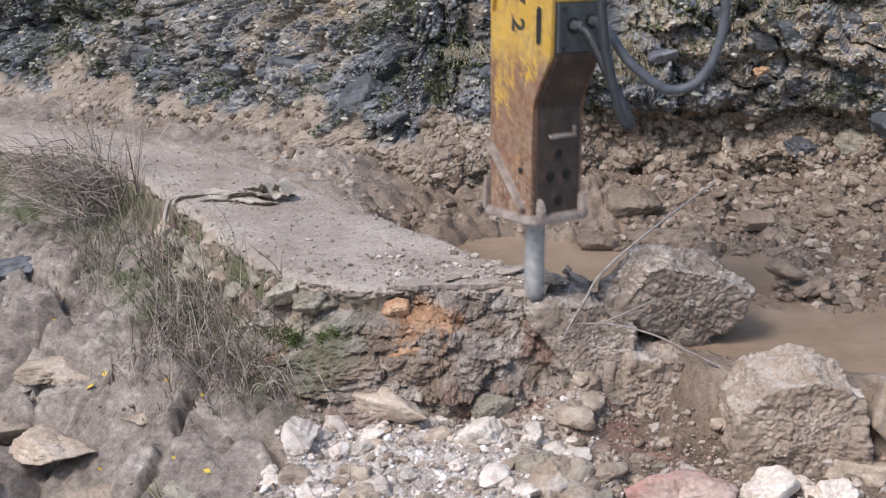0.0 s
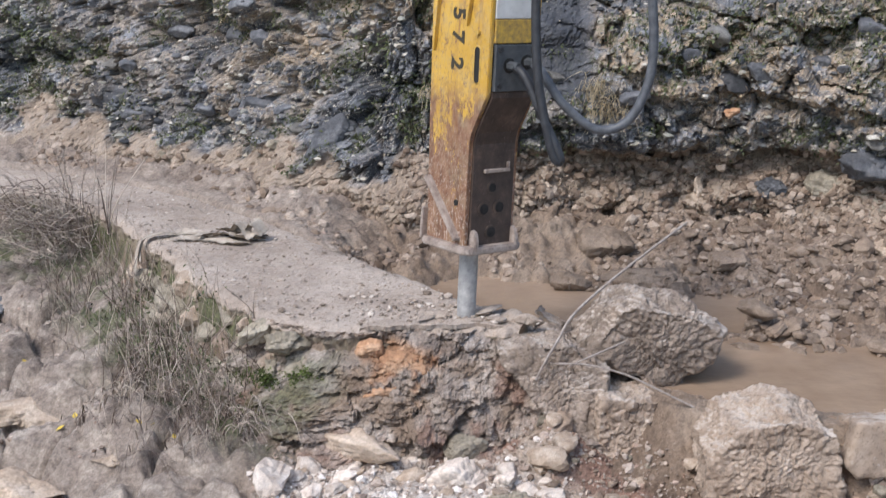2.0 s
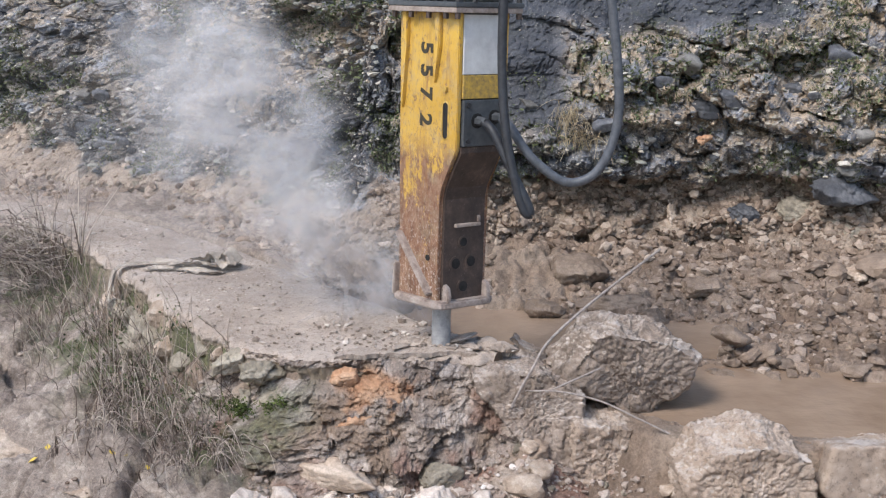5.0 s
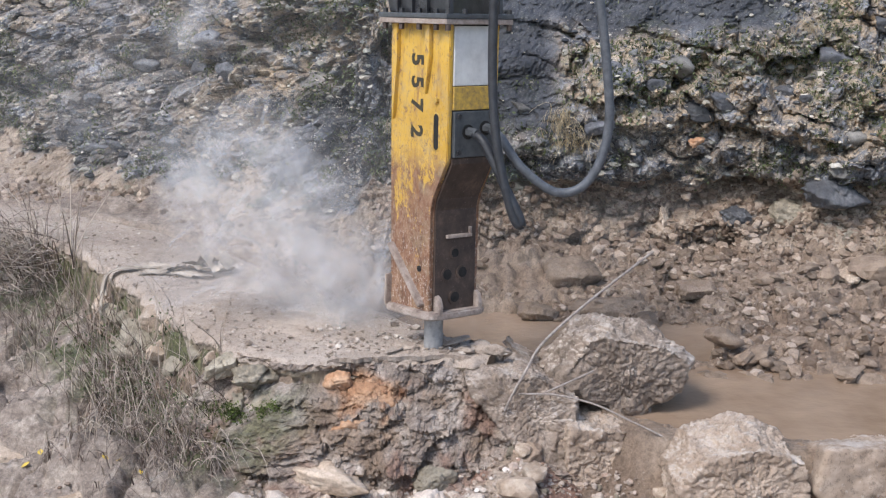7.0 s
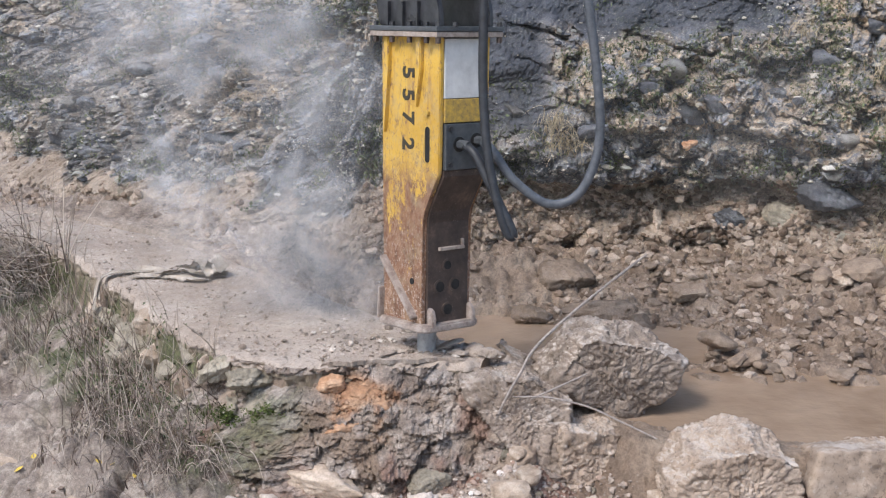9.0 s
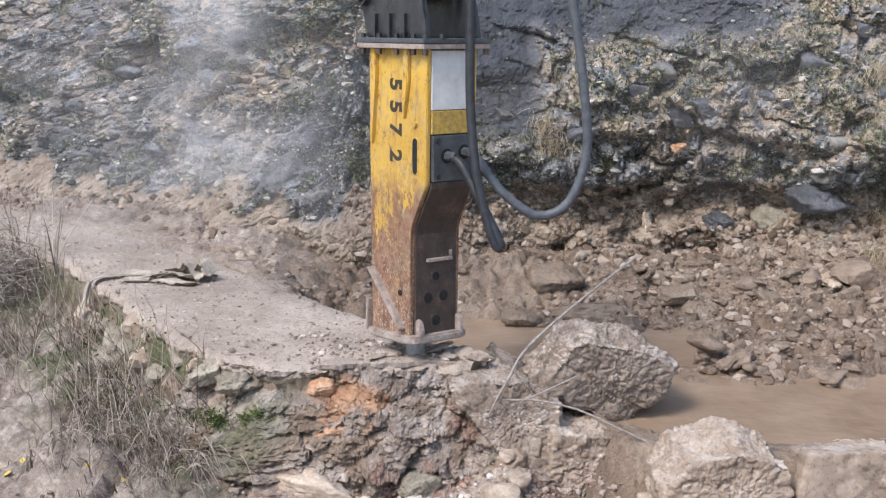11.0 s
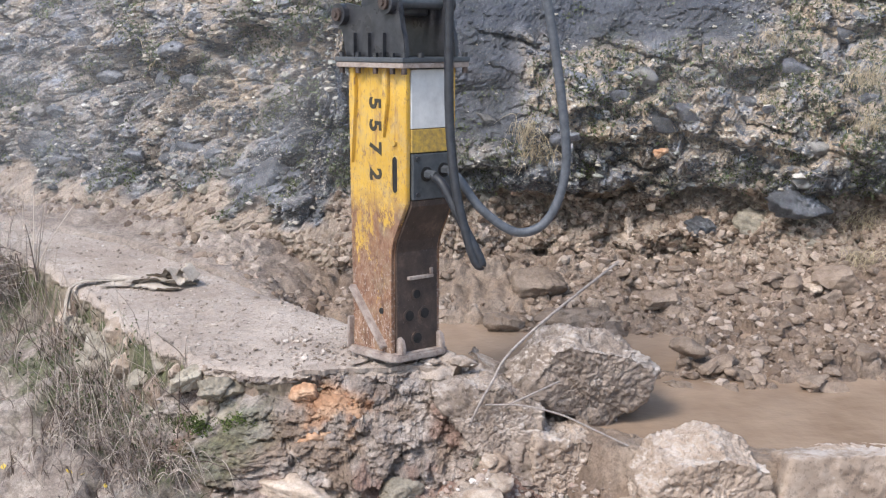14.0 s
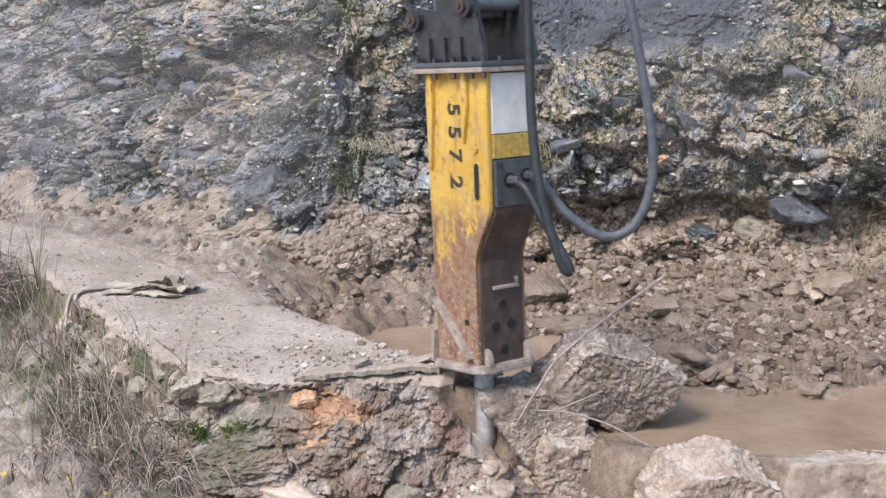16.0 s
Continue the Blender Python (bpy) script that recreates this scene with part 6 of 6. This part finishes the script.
def fallen_leaves():
    rs = np.random.RandomState(21)
    outline = [(0, -0.5), (0.18, -0.25), (0.34, -0.05), (0.30, 0.2), (0.12, 0.42), (0, 0.55), (-0.14, 0.4), (-0.32, 0.18), (-0.33, -0.08), (-0.16, -0.28)]
    bm = bmesh.new()
    ring = [bm.verts.new((a, b, 0.10 * abs(a) + 0.06 * b * b)) for a, b in outline]
    mid = bm.verts.new((0, 0, 0))
    for i in range(len(ring)):
        bm.faces.new((ring[i], ring[(i + 1) % len(ring)], mid))
    made = bmesh.ops.extrude_face_region(bm, geom=list(bm.faces))
    for w in made["geom"]:
        if isinstance(w, bmesh.types.BMVert):
            w.co.z += 0.02
    leaf = from_bm("leaf", bm, yellow_leaf)
    x, y = rs.uniform(-4.6, -1.7, 300), rs.uniform(7.7, 11.8, 300)
    sn = line_distance(x, y, NEAR_EDGE)
    ok = np.where((sn > 0.5) & (sn < 1.9))[0][:20]
    z = ground_height(x, y)[0]
    for i in ok:
        s = rs.uniform(0.04, 0.075)
        ob = new("fallen_leaf", leaf)
        ob.matrix_world = pose(x[i], y[i], z[i] + 0.012, rs.uniform(-25, 25), rs.uniform(-25, 25), rs.uniform(0, 360)) @ Matrix.Diagonal((s, s, s, 1))
        tagged(ob, "yellow fallen leaf on the bare rock slope", "leaf", "fallen leaves")


fallen_leaves()

# ---- crust broken up round the chisel ----
flakes = []
for i, (x, y, a, b, c, tilt) in enumerate(((-0.42, 9.46, 0.20, 0.13, 0.05, 12), (-0.08, 9.55, 0.24, 0.14, 0.05, -10), (-0.50, 9.36, 0.28, 0.10, 0.035, 8), (0.10, 9.42, 0.22, 0.16, 0.07, -14), (-0.02, 9.36, 0.16, 0.10, 0.05, 10), (0.22, 9.36, 0.2, 0.14, 0.08, -8))):
    flakes.append(single_stone("concrete_flake", (x, y, 0.018), (a, b, c), 90 + i, slab_stuff, "loose flake of the path's broken crust", (tilt * 0.6, tilt * 0.5, i * 40), 4, 12, 0.05, 0.008, "crust flakes"))


def crust_sheet():
    """A thin sheet of the path's crust along its broken edge, which the chisel prises up."""
    n, m = 90, 14
    u, v = np.meshgrid(np.linspace(0, 1, n), np.linspace(0, 1, m), indexing="ij")
    u, v = u.ravel(), v.ravel()
    x = -0.50 + 1.0 * u
    q = np.column_stack([x, 0 * x, 0 * x])
    front = -0.13 + 0.04 * fbm(q, 5, 4, 0.6, 7) + 0.05 * u
    rear = 0.10 + 0.06 * fbm(q + 9, 4, 4, 0.6, 8) - 0.16 * (2 * u - 1) ** 4
    y = front * (1 - v) + np.maximum(rear, front + 0.02) * v
    top_z = 0.010 * fbm(np.column_stack([x, y, 0 * x]), 7, 4, 0.6, 9) + 0.02 - 0.018 * smooth(0.6, 1.0, v) - 0.02 * (2 * u - 1) ** 6
    sheet = np.vstack([np.column_stack([x, y, top_z]), np.column_stack([x, y + 0.015 * (0.5 - v), top_z - 0.035])])
    f = grid_faces(n, m)
    rim = np.concatenate([np.arange(0, n * m, m), (n - 1) * m + np.arange(1, m), np.arange((n - 1) * m - 1, 0, -m), np.arange(m - 2, 0, -1)])
    nxt = np.roll(rim, -1)
    faces = f[:, ::-1].tolist() + (f + n * m).tolist() + np.stack([rim, nxt, nxt + n * m, rim + n * m], 1).tolist()
    ob = new("crust_sheet", mesh_of("crust_sheet", sheet, faces, slab_stuff, True, {"side": 0 * np.concatenate([u, u])}))
    ob.matrix_world = pose(-0.46, 9.34, -0.010, 0, 0, 3)
    return tagged(ob, "thin cracked sheet of the path's muddy crust", "crust")


crust = crust_sheet()


# ---- dust ----
def dust_look(n):
    tree = n.tree
    tree.nodes.remove(n.bsdf)
    out = tree.nodes["Material Output"]
    clear = tree.nodes.new("ShaderNodeBsdfTransparent")
    pale = tree.nodes.new("ShaderNodeBsdfDiffuse")
    back = tree.nodes.new("ShaderNodeBsdfTranslucent")
    for b in (pale, back):
        b.inputs["Color"].default_value = (0.93, 0.90, 0.87, 1)
    both = tree.nodes.new("ShaderNodeMixShader")
    both.inputs[0].default_value = 0.5
    n.link(pale.outputs[0], both.inputs[1])
    n.link(back.outputs[0], both.inputs[2])
    last = tree.nodes.new("ShaderNodeMixShader")
    n.link(n.calc("MULTIPLY", n.attr("thick"), n.ramp(n.noise(4.5, 4, 0.6), (0.3, 0.35), (0.7, 1.0))), last.inputs[0])
    n.link(clear.outputs[0], last.inputs[1])
    n.link(both.outputs[0], last.inputs[2])
    n.link(last.outputs[0], out.inputs["Surface"])


dust = material("airborne_dust", dust_look)
scene.cycles.transparent_max_bounces = 48


def dust_mesh(seed, radius, density):
    """A loose puff: thin veils at all angles, thinning out to their rims."""
    rs = np.random.RandomState(seed)
    n, sides, rings = 13, 16, (0.0, 0.25, 0.5, 0.75, 1.0)
    centre = rs.normal(size=(n, 3)) * radius * 0.42
    turn = turns(n, rs)
    size = radius * rs.uniform(0.55, 1.0, n)
    a = np.arange(sides) * 2 * np.pi / sides
    disc_v = np.array([[r * math.cos(t), r * math.sin(t), 0.18 * math.sin(3 * t + 5 * r) * r] for r in rings for t in a])
    fall = np.array([(1 - r * r) ** 2 for r in rings for t in a])
    v = np.einsum("nij,kj->nki", turn, disc_v) * size[:, None, None] + centre[:, None]
    f = (grid_faces(len(rings), sides, True)[None] + (np.arange(n) * len(disc_v))[:, None, None]).reshape(-1, 4)
    return mesh_of("dust_cloud", v.reshape(-1, 3), f, dust, False, {"thick": np.tile(fall * density, n)})


DUST = []
dust_rs = np.random.RandomState(44)
for i in range(34):
    born = 2.25 + 1.9 * (i / 13) ** 1.1 if i < 14 else 4.5 + 4.2 * (i - 14) / 19
    big = dust_rs.uniform(0.32, 0.62)
    puff = new("dust_cloud", dust_mesh(60 + i, big, dust_rs.uniform(0.13, 0.21) * (1.05 if born < 3 else 1.15 if born < 7.0 else 0.5)))
    tagged(puff, "drifting puff of pale grey concrete dust", "dust cloud", "dust clouds")
    DUST.append((puff, born, big, dust_rs.uniform(-1, 1, 6)))


HAZE = []
for i, (x, y, z, big, born) in enumerate(((-4.2, 13.2, 1.5, 1.5, 3.0), (-2.6, 12.6, 1.7, 1.4, 3.6), (-1.2, 12.0, 1.6, 1.3, 4.4), (0.8, 11.8, 1.9, 1.2, 5.2), (2.4, 11.8, 1.8, 1.4, 6.0), (3.8, 11.6, 1.9, 1.3, 7.0), (-3.4, 12.9, 1.0, 1.3, 7.8))):
    veil = new("dust_haze", dust_mesh(130 + i, big, 0.030 if x < 0 else 0.016))
    tagged(veil, "thin haze of settled-out dust hanging before the bank", "dust haze", "dust haze")
    HAZE.append((veil, x, y, z, born))


# ---- motion ----
def dust_rows(born, big, r):
    """A puff waits in the bored hole, bursts out beside the chisel, then drifts off along the bank."""
    start = Vector((-0.35, 9.9, -1.3 - big))
    rows = [(0.0, pose(*start))]
    reach = 1.0 + 0.55 * r[0]
    climb = 0.42 + 0.24 * r[1] if born < 4.3 else 0.14 + 0.12 * r[1]
    rise = 0.17 + 0.05 * r[2]
    rows.append((round(born - 0.2, 1), pose(*start)))
    for age in (0.25, 0.7, 1.4, 2.4, 3.6, 5.0, 7.0):
        t = round(born + age, 1)
        if t > 15.9:
            break
        x = -0.36 - reach * (1 - math.exp(-age / 1.0)) - 0.16 * age + 0.12 * r[3]
        y = 10.05 + 0.20 * age + 0.30 * r[4] * min(age, 2)
        z = 0.12 + climb * age + 1.5 * rise * max(age - 0.8, 0) ** 2 + 0.08 * math.sin(age + r[5])
        rows.append((t, pose(x, y, z, 0, 0, 14 * r[5] * min(age, 5))))
    last = rows[-1][1].translation
    rows.append((16.0, pose(last.x - 0.3, last.y + 0.1, last.z + 0.1, 0, 0, 14 * r[5] * 5)))
    return rows


def shoved(ob, steps):
    """Rows for a block that rests until the chisel wedges it aside."""
    m = ob.matrix_world.copy()
    c = m.translation.copy()
    rows = [(0.0, m), (15.3, m)]
    for t, x, y, z, ry in steps:
        rows.append((t, Matrix.Translation((c.x + x, c.y + y, c.z + z)) @ Matrix.Rotation(radians(ry), 4, "Y") @ m.to_3x3().to_4x4()))
    return rows


def motions():
    bpy.context.view_layer.update()
    walk(hammer, HAMMER)
    walk(boulder, shoved(boulder, ((15.5, 0.04, 0, 0.0, 1), (15.8, 0.14, 0, 0.01, 2), (16.0, 0.18, 0, 0.01, 3))))
    walk(wedge, shoved(wedge, ((15.5, 0.08, 0, -0.01, 1), (15.8, 0.22, 0.05, -0.01, 2), (16.0, 0.29, 0.08, -0.02, 3))))
    walk(support, shoved(support, ((15.5, 0.01, 0, 0.0, 0), (15.8, 0.03, 0, 0.0, 1), (16.0, 0.05, 0, 0.0, 1))))
    walk(block, shoved(block, ((15.5, 0.01, 0, 0.0, 0), (15.8, 0.03, -0.02, -0.02, 1), (16.0, 0.05, -0.03, -0.04, 2))))
    walk(crust, shoved(crust, ((15.5, 0.0, 0.0, 0.020, -2.0), (15.7, 0.0, 0.0, 0.045, -3.6), (16.0, 0.0, 0.0, 0.03, -2.6))))
    walk(flakes[2], shoved(flakes[2], ((15.5, 0.05, 0.0, 0.03, -4), (16.0, 0.0, 0.0, 0.05, -8))))
    for veil, x, y, z, born in HAZE:
        low = pose(x + 0.5, y - 1.0, -3.6)
        walk(veil, [(0.0, low), (born - 0.8, low), (born + 2.5, pose(x + 0.2, y - 0.3, z - 0.6)), (13.0, pose(x, y, z)), (16.0, pose(x - 0.2, y, z + 0.1))])
    for puff, born, big, r in DUST:
        walk(puff, dust_rows(born, big, r))


motions()
